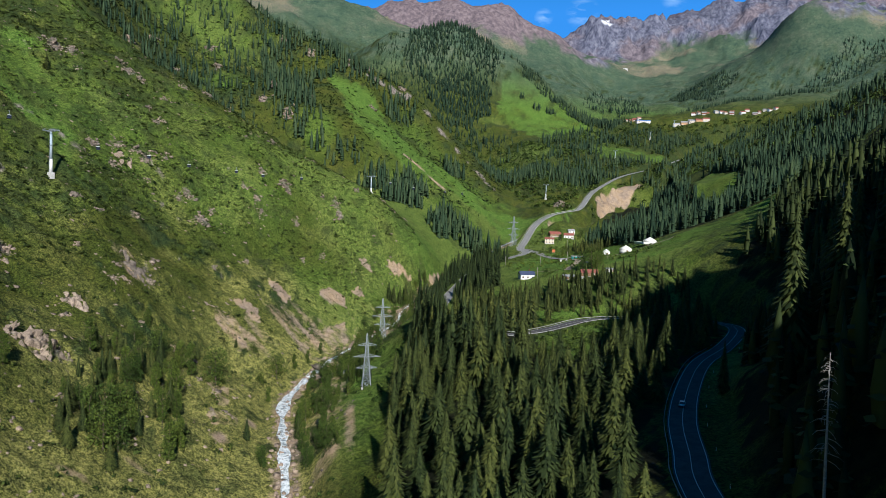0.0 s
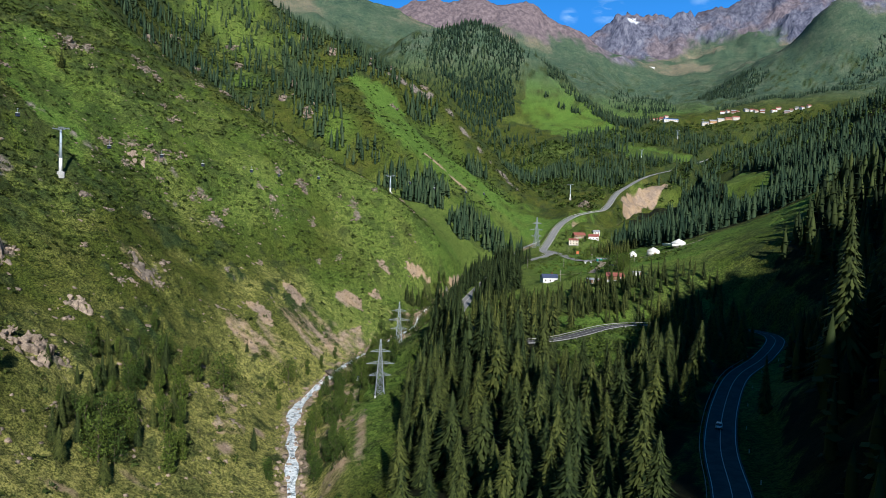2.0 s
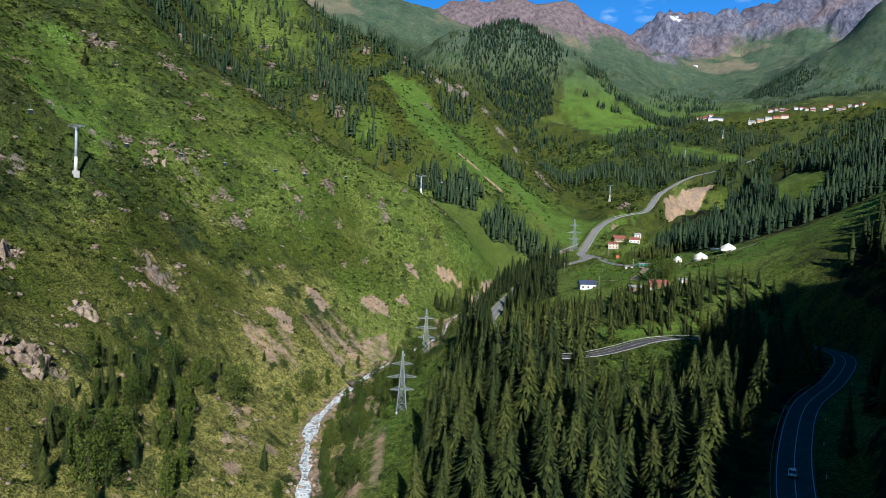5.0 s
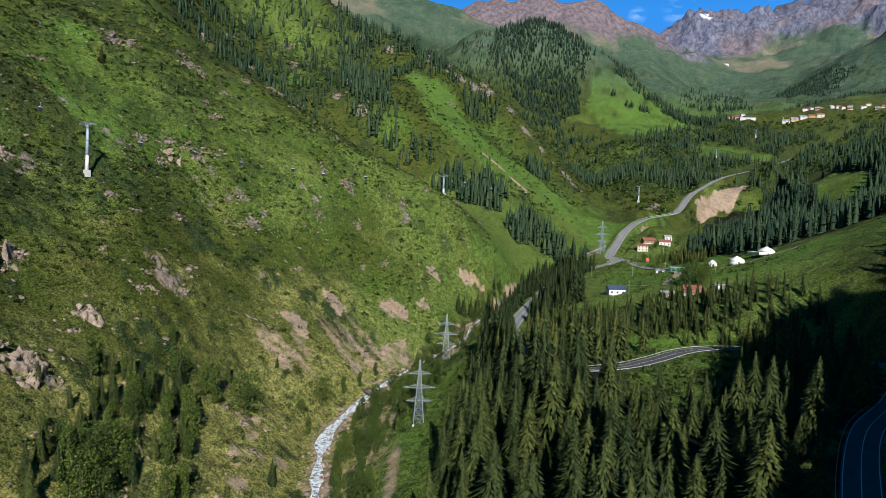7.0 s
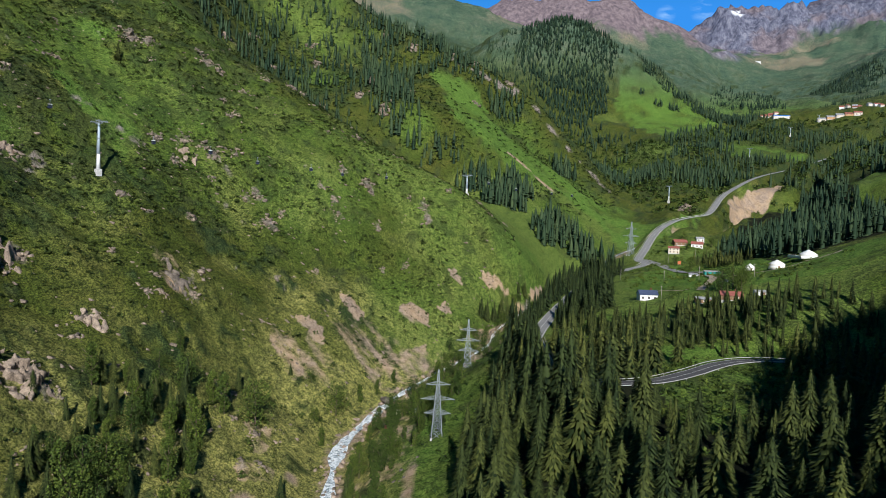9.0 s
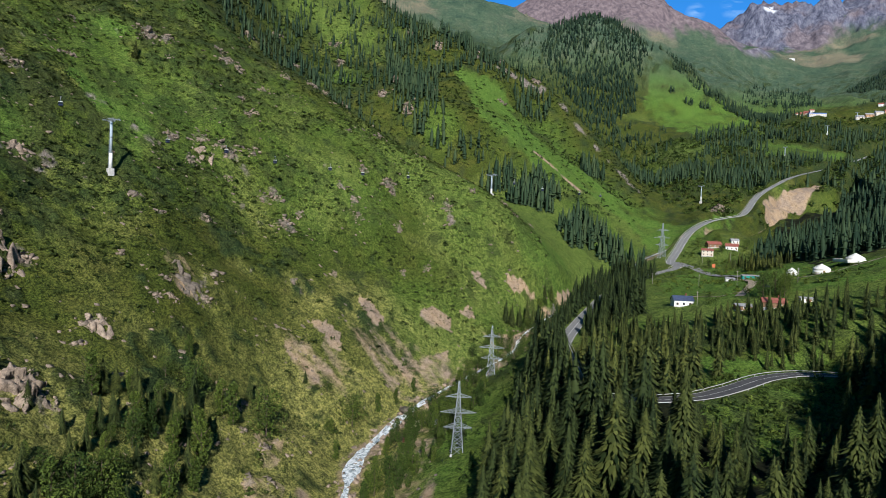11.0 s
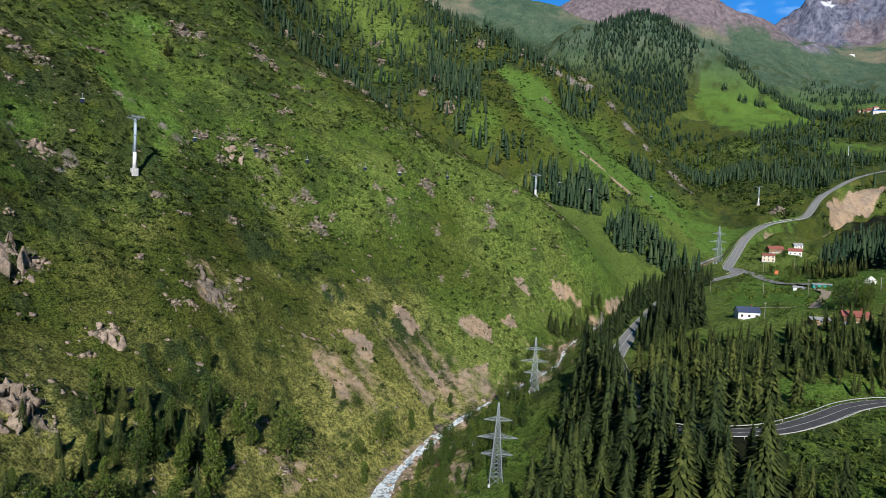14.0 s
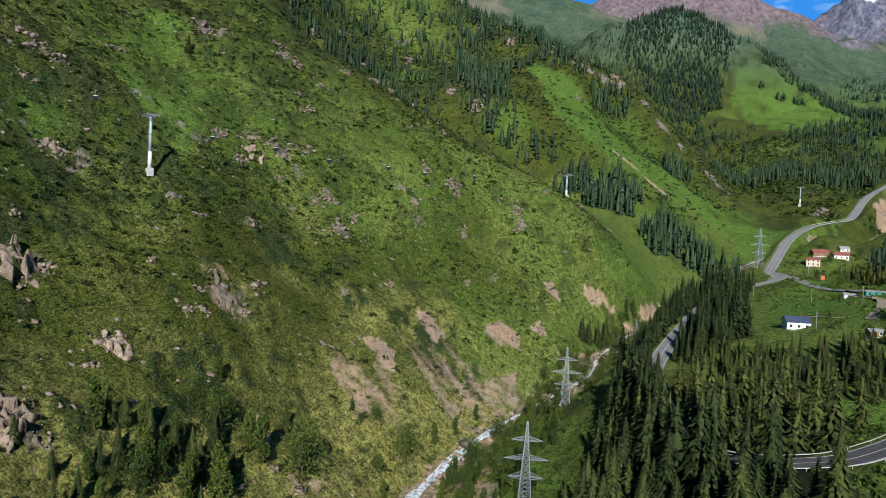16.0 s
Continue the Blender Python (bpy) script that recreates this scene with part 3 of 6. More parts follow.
UPPER_WOODS = [(155, 1708), (305, 1841), (533, 2097), (678, 1994), (881, 2016), (1250, 1800), (900, 1150), (600, 900), (440, 1080), (417, 1187), (382, 1351), (286, 1269), (236, 1156), (139, 1196)]
# scree, scars and cut banks on the foot of the slope
BARE_POLYS = [[(-142, 462), (-137, 468), (-128, 465), (-124, 455), (-127, 452), (-132, 456), (-138, 457)], [(-76, 604), (-69, 610), (-62, 602), (-69, 600)], [(-53, 627), (-46, 633), (-28, 640), (-47, 623)], [(-99, 535), (-92, 547), (-79, 550), (-76, 538), (-88, 533)], [(-131, 509), (-128, 514), (-113, 508), (-116, 495), (-123, 497)], [(-78, 560), (-72, 573), (-65, 568), (-71, 561)], [(-150, 368), (-148, 371), (-137, 369), (-137, 363)], [(-50, 573), (-30, 617), (-30, 581), (-44, 559)]]
BARE_BANDS = [[(-111, 472), (-98, 465), (-91, 491), (-74, 519), (-68, 498), (-79, 464), (-96, 459), (-104, 462)], [(-28, 630), (-18, 655), (22, 756), (22, 731), (-4, 613), (-20, 583)], [(-151, 441), (-142, 449), (-129, 457), (-121, 450), (-122, 431), (-125, 413), (-133, 421), (-144, 430)], [(-118, 334), (-105, 348), (-102, 337), (-110, 326)], [(-126, 362), (-118, 373), (-111, 355), (-117, 347)]]
STRIPE_L = smooth_line(np.array([(-56, 966, 0), (-24, 962, 0), (6, 953, 0)], float), 5)
LUSH = [(-350, 545, 16, 30, -35), (-318, 512, 17, 34, -38), (-275, 480, 18, 34, -30), (-295, 395, 18, 30, 0), (-20, 690, 50, 60, 0), (110, 540, 90, 70, 0), (230, 500, 90, 50, 20), (85, 404, 46, 13, 0), (340, 2000, 110, 260, 10), (0, 1070, 60, 110, 40), (-40, 970, 70, 60, 20), (-110, 1040, 40, 60, 30), (50, 1040, 60, 60, 0), (-330, 1000, 40, 60, 0), (-180, 930, 30, 30, 0), (700, 2700, 300, 300, 0), (-42, 385, 20, 90, 4)]
SNOW = [(1060, 4570, 16, 22, 30), (1085, 4590, 10, 26, 40), (1035, 4555, 9, 14, 20), (1390, 4610, 34, 12, 20), (1300, 4620, 14, 10, 0), (1330, 4590, 10, 16, 30)]


def inside(x, y, poly):
    hit = np.zeros(x.shape, bool)
    for (x0, y0), (x1, y1) in zip(poly, poly[1:] + poly[:1]):
        cross = ((y0 > y) != (y1 > y)) & (x < (x1 - x0) * (y - y0) / ((y1 - y0) or 1e-9) + x0)
        hit ^= cross
    return hit


def cover(x, y, z, slope):
    """Where rock, bare earth and lush grass lie; and the zones of high rock and snow."""
    n1, n2, n3 = fbm(x, y, 30, 4, 51), fbm(x, y, 240, 4, 57), fbm(x, y, 7, 3, 53)
    rock, bare, lush, snow = (np.zeros_like(x) for _ in range(4))
    for cx, cy, wide in OUTCROPS:
        sel = np.nonzero((np.abs(x - cx) < wide) & (np.abs(y - cy) < wide))[0]
        rock[sel] = np.maximum(rock[sel], np.clip(1.1 - np.hypot(x[sel] - cx, y[sel] - cy) / (0.55 * wide), 0, 1) * (0.62 + 1.0 * n3[sel]))
    for some, out in ((BARE, bare), (LUSH, lush), (SNOW, snow)):
        for p in some:
            reach = 1.6 * max(p[2], p[3])
            sel = np.nonzero((np.abs(x - p[0]) < reach) & (np.abs(y - p[1]) < reach))[0]
            out[sel] = np.maximum(out[sel], patch(x[sel], y[sel], *p))
    for poly, share in zip(MEADOWS, (1.2, 1.2, 0.9, 0.5, 0.45, 0.6, 1.4, 1.3, 1.4, 1.1)):
        jx, jy = 8 * n3 + 10 * n1, 8 * n1 - 8 * n3
        lush = np.maximum(lush, share * inside(x + jx, y + jy, poly))
    bare = np.maximum(bare, 1.5 * inside(x + 4 * n3, y + 8 * n3 + 5 * n1, LANDSLIDE))
    bare *= 0.7 + 0.5 * n3
    streak = fbm((0.3 * x + 0.95 * y) * 6, 0.95 * x - 0.3 * y, 30, 4, 91)
    for some, share in ((BARE_POLYS, 1.0), (BARE_BANDS, 0.5)):
        for poly in some:
            cx, cy = np.mean(poly, 0)
            sel = np.nonzero((np.abs(x - cx) < 90) & (np.abs(y - cy) < 110))[0]
            bare[sel] = np.maximum(bare[sel], inside(x[sel] + 3 * n3[sel], y[sel] + 3 * n1[sel], poly) * (share + 0.5 * n3[sel] + 0.7 * (1.2 - share) * streak[sel]))
    d, _ = near_line(x, y, STRIPE_L, 10)
    bare = np.maximum(bare, 1.1 * (1 - step01(d + 2 * n3, 2, 6)))
    d, _ = near_line(x, y, GULLY_L, 14)
    rock = np.maximum(rock, (1 - step01(d + 6 * n3 + 5 * n1, 1, 7)) * 1.1)
    for p in GULLIED:
        sel = np.nonzero((np.abs(x - p[0]) < 50) & (np.abs(y - p[1]) < 50))[0]
        bare[sel] = np.maximum(bare[sel], patch(x[sel], y[sel], *p) * (0.44 + 0.8 * streak[sel]))
    # Mask of the litter whose colour also holds painted forest shade.
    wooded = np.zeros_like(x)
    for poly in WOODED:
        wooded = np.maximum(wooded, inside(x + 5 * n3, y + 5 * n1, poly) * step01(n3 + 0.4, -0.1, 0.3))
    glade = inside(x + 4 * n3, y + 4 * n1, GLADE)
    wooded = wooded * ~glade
    for poly in CLEARINGS_AND_SUN_GAP[:2]:
        free = inside(x + 6 * n3 + 8 * n1, y + 8 * n3, poly)
        wooded, lush = wooded * ~free, np.maximum(lush, 0.9 * free)
    lush = np.maximum(lush, 0.7 * glade)
    near = 1 - step01(y, 700, 1400)
    rock = np.maximum(rock, near * step01(n1 + 0.6 * n3 + 0.5 * slope, 0.95, 1.6) * 0.75 * step01(-x, 90, 200))
    rock = np.maximum(rock, (1 - near) * step01(slope + 0.5 * n1, 1.5, 2.1) * 0.8 * step01(130 - x, 0, 60))
    rock = np.maximum(rock, step01(z - 170 * step01(x, 1180, 1400) * step01(y, 3850, 4150) + 110 * step01(x, 100, 400) * (1 - step01(x, 850, 1100)) * step01(y, 3500, 3800) + 130 * n2 + 60 * n1 + 100 * step01(slope, 0.5, 1.0), 1170, 1400))
    bare = np.maximum(bare, step01(z + 120 * n2, 900, 1150) * 0.45 * step01(n2, -0.2, 0.4))
    lush = np.maximum(lush * (0.75 + 0.8 * n1), 0.6 * step01(n2, 0.1, 0.5))
    d, _ = near_line(x, y, RIVER_L, 16)
    bare = np.maximum(bare, (1 - step01(d, 3, 10)) * (0.5 + 0.7 * n3))
    snow = step01(snow + 0.5 * n1, 0.45, 0.6)
    one = np.ones_like(x)
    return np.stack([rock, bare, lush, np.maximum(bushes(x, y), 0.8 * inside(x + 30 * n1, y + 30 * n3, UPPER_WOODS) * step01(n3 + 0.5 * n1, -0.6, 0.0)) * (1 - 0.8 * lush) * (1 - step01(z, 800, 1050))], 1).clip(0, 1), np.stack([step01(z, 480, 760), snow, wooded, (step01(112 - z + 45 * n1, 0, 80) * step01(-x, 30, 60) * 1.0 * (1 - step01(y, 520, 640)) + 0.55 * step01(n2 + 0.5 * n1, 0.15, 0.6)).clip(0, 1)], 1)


front = np.radians(np.linspace(-58, 40, 520))
back = np.radians(np.linspace(40, 302, 72))[1:-1]
bearing = np.concatenate([front, back])
rings = np.concatenate([[0.5], np.linspace(5, 58, 28), np.geomspace(60, 200, 50)[:-1], np.geomspace(200, 760, 245)[:-1], np.geomspace(760, 2900, 130)[:-1], np.linspace(2900, 4760, 95), [4900, 5150, 5600]])
bb, rr = np.meshgrid(bearing, rings)
gx, gy = (rr * np.sin(bb)).ravel(), (70 + rr * np.cos(bb)).ravel()
gz = np.concatenate([height(gx[i:i + 60000], gy[i:i + 60000]) for i in range(0, len(gx), 60000)])
na, nr = len(bearing), len(rings)
a, r = np.meshgrid(np.arange(na), np.arange(nr - 1))
a, r = a.ravel(), r.ravel()
a2 = (a + 1) % na
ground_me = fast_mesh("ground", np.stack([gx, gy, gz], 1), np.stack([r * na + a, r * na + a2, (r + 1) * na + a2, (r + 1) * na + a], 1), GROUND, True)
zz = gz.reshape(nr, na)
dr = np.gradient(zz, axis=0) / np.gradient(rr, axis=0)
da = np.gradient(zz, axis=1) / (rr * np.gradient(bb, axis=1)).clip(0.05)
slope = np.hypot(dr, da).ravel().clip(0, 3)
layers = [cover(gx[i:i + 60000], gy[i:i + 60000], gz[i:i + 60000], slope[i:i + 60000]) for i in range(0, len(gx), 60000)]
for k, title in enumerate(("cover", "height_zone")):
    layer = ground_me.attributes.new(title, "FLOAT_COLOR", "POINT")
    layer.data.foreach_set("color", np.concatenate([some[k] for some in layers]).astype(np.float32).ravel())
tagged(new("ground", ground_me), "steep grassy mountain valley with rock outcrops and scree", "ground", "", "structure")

# road, river
road_line = np.vstack([ROAD_L[:-1], ROAD_UP_L])
for line, mat, label in ((ROAD_L, ASPHALT_SHADED, "winding two-lane asphalt mountain road, shade darkened into its colour"), (ROAD_UP_L, ASPHALT, "climbing two-lane road of pale asphalt")):
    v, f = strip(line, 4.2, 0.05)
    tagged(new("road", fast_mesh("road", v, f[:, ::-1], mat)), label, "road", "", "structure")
for off in (-3.7, 0.0, 3.7):
    v, f = strip(road_line, 0.09, 0.07, off)
    tagged(new("trim", fast_mesh("trim", v, f[:, ::-1], PAINT)), "thin pale painted line along the asphalt", "road marking", "", "structure")
EARTH = simple("trodden_earth", (0.22, 0.17, 0.12), (0.42, 0.35, 0.27), 0.6)


def laid_strip(points, half, lift):
    """A ribbon that follows the ground."""
    line = smooth_line(np.array([(x, y, 0) for x, y in points], float), 2.5)
    line[:, 2] = height(line[:, 0], line[:, 1])
    v, f = strip(line, half, lift)
    v[:, 2] = np.maximum(v[:, 2], height(v[:, 0], v[:, 1]) + 0.06)
    return v, f[:, ::-1]


tagged(new("road", fast_mesh("road", *laid_strip([(98, 803), (106, 776), (111, 740), (119, 712), (128, 690), (134, 668)], 4.5, 0.16), ASPHALT)), "pale asphalt side road into the hamlet", "road", "", "structure")
for points, half, label in (([(126, 690), (118, 640), (114, 590), (112, 556), (103, 528), (94, 506)], 2.4, "beige dirt track through the hamlet's meadow"), ([(103, 528), (88, 521), (77, 533), (66, 536)], 1.4, "narrow trodden path to the white cottage"), ([(112, 556), (132, 548), (160, 548), (190, 552)], 1.2, "faint footpath towards the yurts")):
    tagged(new("track", fast_mesh("track", *laid_strip(points, half, 0.12), EARTH)), label, "track", "", "structure")
v, f = strip(RIVER_L, ((2.4 + 2.2 * fbm(RIVER_L[:, 0], RIVER_L[:, 1], 12, 3, 77)) * (1 - 0.55 * step01(RIVER_L[:, 1], 440, 500)))[:, None], 0.0)
tagged(new("water", fast_mesh("water", v, f[:, ::-1], WATER)), "foaming white mountain river among boulders", "river", "", "structure")


# ---------------------------------------------------------------- spruces
def spruce_shape(rng, tiers, fronds, levels, sides, slim):
    """Needles of a spruce one unit high: a ragged dark body and drooping sprays that break its outline."""
    lop, bulge = rng.uniform(0, 6.28), rng.uniform(0.75, 1.0)

    def reach(h, a):
        return 0.172 * (1.015 - h) ** bulge * min(1.0, 0.62 + 2.6 * h) * (1 + 0.14 * math.cos(a - lop) + 0.10 * math.sin(3 * a + 23 * h))

    vs, fs = [], []
    for k in range(levels):
        h = 0.03 + 0.93 * k / levels
        for j in range(sides):
            a = 6.283 * (j + 0.5 * (k % 2)) / sides + rng.uniform(-0.2, 0.2)
            r = reach(h, a) * rng.uniform(0.38, 0.60)
            vs.append((r * math.cos(a), r * math.sin(a), h + rng.uniform(-0.012, 0.012)))
    vs.append((0, 0, 0.985))
    for k in range(levels - 1):
        for j in range(sides):
            a, b = k * sides + j, k * sides + (j + 1) % sides
            fs += [(a, b, b + sides), (a, b + sides, a + sides)]
    top = (levels - 1) * sides
    fs += [(top + j, top + (j + 1) % sides, len(vs) - 1) for j in range(sides)]
    for k in range(tiers):
        n = max(3, int(fronds * (0.35 + 0.65 * (1 - k / tiers))))
        for j in range(n):
            h = min(max(0.05 + 0.94 * (k + rng.uniform(-0.6, 0.6)) / tiers, 0.04), 0.985)
            a = 6.283 * (j + rng.uniform(-0.5, 0.5)) / n + 0.7 * k
            full = reach(h, a)
            R, r0 = full * rng.uniform(0.62, 1.28), 0.38 * full
            w = full * rng.uniform(0.6, 1.15) * slim / n ** 0.8 + 0.002
            drop = R * rng.uniform(0.25, 0.6)
            ca, sa = math.cos(a), math.sin(a)
            b = len(vs)
            m = 0.5 * (r0 + R)
            vs += [(r0 * ca, r0 * sa, h + 0.012), (m * ca - w * sa, m * sa + w * ca, h - 0.45 * drop - 0.004), (R * ca, R * sa, h - drop), (m * ca + w * sa, m * sa - w * ca, h - 0.45 * drop - 0.004)]
            fs += [(b, b + 1, b + 2), (b, b + 2, b + 3)]
    return np.array(vs), np.array(fs)


def trunk_shape(r0, r1, h, sides=6):
    a = np.arange(sides) * 2 * math.pi / sides
    v = np.concatenate([np.stack([r * np.cos(a), r * np.sin(a), np.full(sides, z)], 1) for r, z in ((r0, -0.04 * h), (0.75 * r0, 0.3 * h), (r1, h))])
    f = [(k * sides + i, k * sides + (i + 1) % sides, (k + 1) * sides + (i + 1) % sides, (k + 1) * sides + i) for k in range(2) for i in range(sides)]
    return v, np.array(f)


def scattered(base, places, heights, widths, spins):
    """One mesh of many copies of the shapes in base."""
    vs, fs, n = [], [], 0
    for k, (v, f) in enumerate(base):
        sel = np.arange(len(places)) % len(base) == k
        if not sel.any():
            continue
        c, s = np.cos(spins[sel])[:, None], np.sin(spins[sel])[:, None]
        w, h = (heights[sel] * widths[sel])[:, None], heights[sel][:, None]
        x, y, z = v.T
        out = np.stack([(x * c - y * s) * w, (x * s + y * c) * w, z[None] * h], -1) + places[sel][:, None]
        fs.append((f[None] + (n + np.arange(len(out)) * len(v))[:, None, None]).reshape(-1, f.shape[1]))
        vs.append(out.reshape(-1, 3))
        n += len(vs[-1])
    return np.concatenate(vs), np.concatenate(fs)


def sow(poly, spacing, keep=1.0, clump=60, seed=1, clear=9.0, bank=7.0, ragged=2.5):
    """Places for plants in a stretch of the plan, off the road and the river, thinned in patches."""
    rng = np.random.default_rng(seed)
    xs, ys = [p[0] for p in poly], [p[1] for p in poly]
    gx, gy = np.meshgrid(np.arange(min(xs), max(xs), spacing), np.arange(min(ys), max(ys), spacing))
    x = gx.ravel() + rng.uniform(-0.5, 0.5, gx.size) * spacing
    y = gy.ravel() + rng.uniform(-0.5, 0.5, gx.size) * spacing
    shift = ragged * spacing * fbm(x, y, (9 if ragged < 3 else 5) * spacing, 4, seed + 31)
    ok = inside(x + shift, y + 1.5 * shift, poly) & (fbm(x, y, clump, 3, seed + 70) * 0.9 + rng.uniform(0, 1, x.size) < keep * 1.3 - 0.15)
    for poly in [LANDSLIDE] + CLEARINGS_AND_SUN_GAP:
        ok &= ~inside(x + 0.5 * shift, y, poly)
    x, y = x[ok], y[ok]
    for line, gap in ((ROAD_L, clear), (ROAD_UP_L, clear), (RIVER_L, bank)):
        d, _ = near_line(x, y, line, 20)
        x, y = x[d > gap], y[d > gap]
    return np.stack([x, y, height(x, y) - 0.3], 1) if len(x) else np.zeros((0, 3))


rng = np.random.default_rng(5)
NEAR_SPRUCES = [spruce_shape(rng, 42, 19, 9, 7, 1.0) for _ in range(6)]
MID_SPRUCES = [spruce_shape(rng, 23, 11, 4, 5, 0.92) for _ in range(6)]
FAR_SPRUCES = [spruce_shape(rng, 5, 4, 3, 5, 1.3) for _ in range(6)]


def woods(name, label, places, shapes, h0, h1, mat, seed):
    rng = np.random.default_rng(seed)
    n = len(places)
    v, f = scattered(shapes, places, rng.uniform(h0, h1, n) * rng.uniform(0.65, 1.05, n), rng.uniform(0.9, 1.3, n) * (1.35 if shapes is FAR_SPRUCES else 1.15), rng.uniform(0, 6.28, n))
    return tagged(new(name, fast_mesh(name, v, f, mat)), label, "trees", "", "stuff")


near_meshes = [(fast_mesh("crown", v, f, SPRUCE), fast_mesh("trunk", *trunk_shape(0.011, 0.001, 0.98), BARK)) for v, f in NEAR_SPRUCES]


def spruce(place, high, wide, spin, k):
    tree = new("spruce")
    tagged(tree, "tall dark-green spruce with drooping boughs on the slope", "tree", "spruces of the valley forest")
    tree.matrix_basis = Matrix.Translation(place) @ Matrix.Rotation(spin, 4, "Z") @ Matrix.Diagonal((high * wide, high * wide, high, 1))
    part("crown", near_meshes[k][0], None, tree)
    part("trunk", near_meshes[k][1], None, tree)
    return tree


front_wood = sow([(-22, 165), (20, 150), (50, 190), (78, 222), (100, 268), (124, 303), (142, 335), (140, 380), (100, 388), (70, 378), (45, 395), (15, 450), (-10, 460), (-15, 420), (-20, 330)], 8.4, 0.8, 30, 11, 6.5)
open_ground = inside(front_wood[:, 0], front_wood[:, 1], [(50, 322), (60, 300), (72, 306), (96, 338), (104, 372), (95, 400), (60, 385), (48, 350)])
front_wood = front_wood[~open_ground]
near = front_wood[:, 1] < 345
singles, rest = front_wood[near], front_wood[~near]
rng = np.random.default_rng(8)
for n, p in enumerate(singles[:290]):
    size = (13 if p[0] > 40 else 19) + rng.uniform(0, 10)
    spruce(p, size * rng.choice([0.45, 0.7, 0.85, 1, 1.15]), rng.uniform(1.15, 1.75), rng.uniform(0, 6.28), n % 6)
for p, high in (((98, 186), 48), ((104, 198), 44), ((114, 190), 42), ((121, 206), 40), ((134, 200), 42), ((92, 216), 18), ((128, 222), 36), ((140, 226), 38)):
    spruce((*p, ground_z(*p) - 0.3), high, 0.95, high, int(high) % 6)
rest = np.concatenate([rest, singles[290:]])
woods("spruce_wood", "dense dark-green spruce forest on the valley floor", rest, MID_SPRUCES, 18, 29, SPRUCE, 21)
woods("spruce_wood", "dense spruces below the hamlet's meadow", sow([(10, 455), (60, 422), (110, 416), (150, 408), (172, 425), (145, 452), (110, 462), (85, 466), (55, 478), (30, 492), (20, 515)], 5.4, 0.9, 40, 12, 6.5), MID_SPRUCES, 8, 15, SPRUCE, 22)
woods("spruce_wood", "tall spruces beside the bridge", sow([(8, 470), (38, 500), (42, 540), (40, 600), (60, 690), (80, 730), (50, 735), (10, 640), (-8, 560), (-10, 500)], 6, 0.8, 40, 42, 6.0), MID_SPRUCES, 17, 27, SPRUCE, 43)
woods("spruce_wood", "tall spruces crowding the road before the bridge", np.concatenate([sow([(-18, 345), (4, 352), (-4, 455), (-18, 455)], 5, 0.9, 30, 52, 4.9), sow([(4, 312), (32, 312), (30, 346), (14, 352), (4, 352)], 5.4, 0.85, 30, 53, 4.9)]), MID_SPRUCES, 21, 30, SPRUCE, 54)
woods("spruce_wood", "spruces round the hamlet's houses", np.concatenate([sow([(136, 700), (150, 640), (168, 660), (182, 780), (150, 812), (138, 760)], 6.2, 0.75, 30, 55)]), MID_SPRUCES, 9, 16, SPRUCE, 57)
woods("spruce_wood", "shaded spruces on the steep slope above the road", sow([(66, 118), (90, 100), (200, 90), (290, 240), (330, 420), (310, 520), (270, 520), (225, 455), (175, 400), (172, 330), (120, 262), (98, 200)], 7.4, 0.9, 40, 13), FAR_SPRUCES, 16, 27, SPRUCE, 23)
# Added mostly out of view, to cast shade over road and near forest.
woods("spruce_wood", "unseen tall spruces on the ridge, added to shade the road", sow([(60, -150), (230, -180), (280, 20), (250, 110), (84, 128), (66, 20)], 7.0, 0.95, 40, 35), FAR_SPRUCES, 24, 34, SPRUCE, 36)
woods("spruce_wood", "young spruces in the shade along the road's bank", sow([(75, 90), (130, 90), (140, 180), (92, 175), (78, 130)], 6.0, 0.7, 30, 33), MID_SPRUCES, 6, 14, SPRUCE, 34)
for n, p in enumerate(sow([(-22, 160), (-10, 100), (20, 90), (44, 110), (50, 150), (58, 185), (40, 190), (20, 150)], 8.0, 0.8, 30, 37, 10)):
    spruce(p, rng.uniform(11, 22), rng.uniform(1.15, 1.7), rng.uniform(0, 6.28), n % 6)
woods("spruce_wood", "spruces on the sunny side of the glade", sow([(50, 258), (86, 264), (98, 296), (72, 302), (54, 296)], 6.5, 0.9, 30, 105, 7), MID_SPRUCES, 13, 19, SPRUCE, 106)
SPUR_BAND = [(-351, 1188), (-288, 1180), (-239, 1143), (-174, 933), (-120, 930), (-105, 887), (-147, 885), (-194, 923), (-306, 1111)]
ravine = [sow(SPUR_BAND, 8.5, 0.72, 22, 14, ragged=4), sow([(-112, 905), (-80, 915), (-33, 900), (-22, 850), (-60, 838), (-104, 865)], 5.6, 0.85, 14, 30, ragged=3.5), sow([(-16, 866), (6, 882), (39, 880), (70, 820), (58, 772), (25, 800), (-9, 792)], 5.4, 0.85, 14, 31, ragged=3.5)]
ravine += [sow([(-318, 1211), (-258, 1218), (-202, 1240), (-127, 1210), (-105, 1187), (-144, 1126), (-206, 1155), (-255, 1160)], 9, 0.6, 18, 39, ragged=4), sow([(-119, 1148), (-59, 1204), (-47, 1172), (-96, 1109)], 7, 0.8, 20, 32), sow([(-12, 1135), (24, 1140), (37, 1111), (7, 1046)], 7, 0.85, 20, 88), sow([(69, 1640), (117, 1508), (110, 1300), (80, 1420)], 9, 0.8, 30, 89)]
woods("spruce_wood", "tall dark spruces in the ravine and on the crest of the spur", np.concatenate(ravine), FAR_SPRUCES, 14, 33, SPRUCE_HAZE, 24)
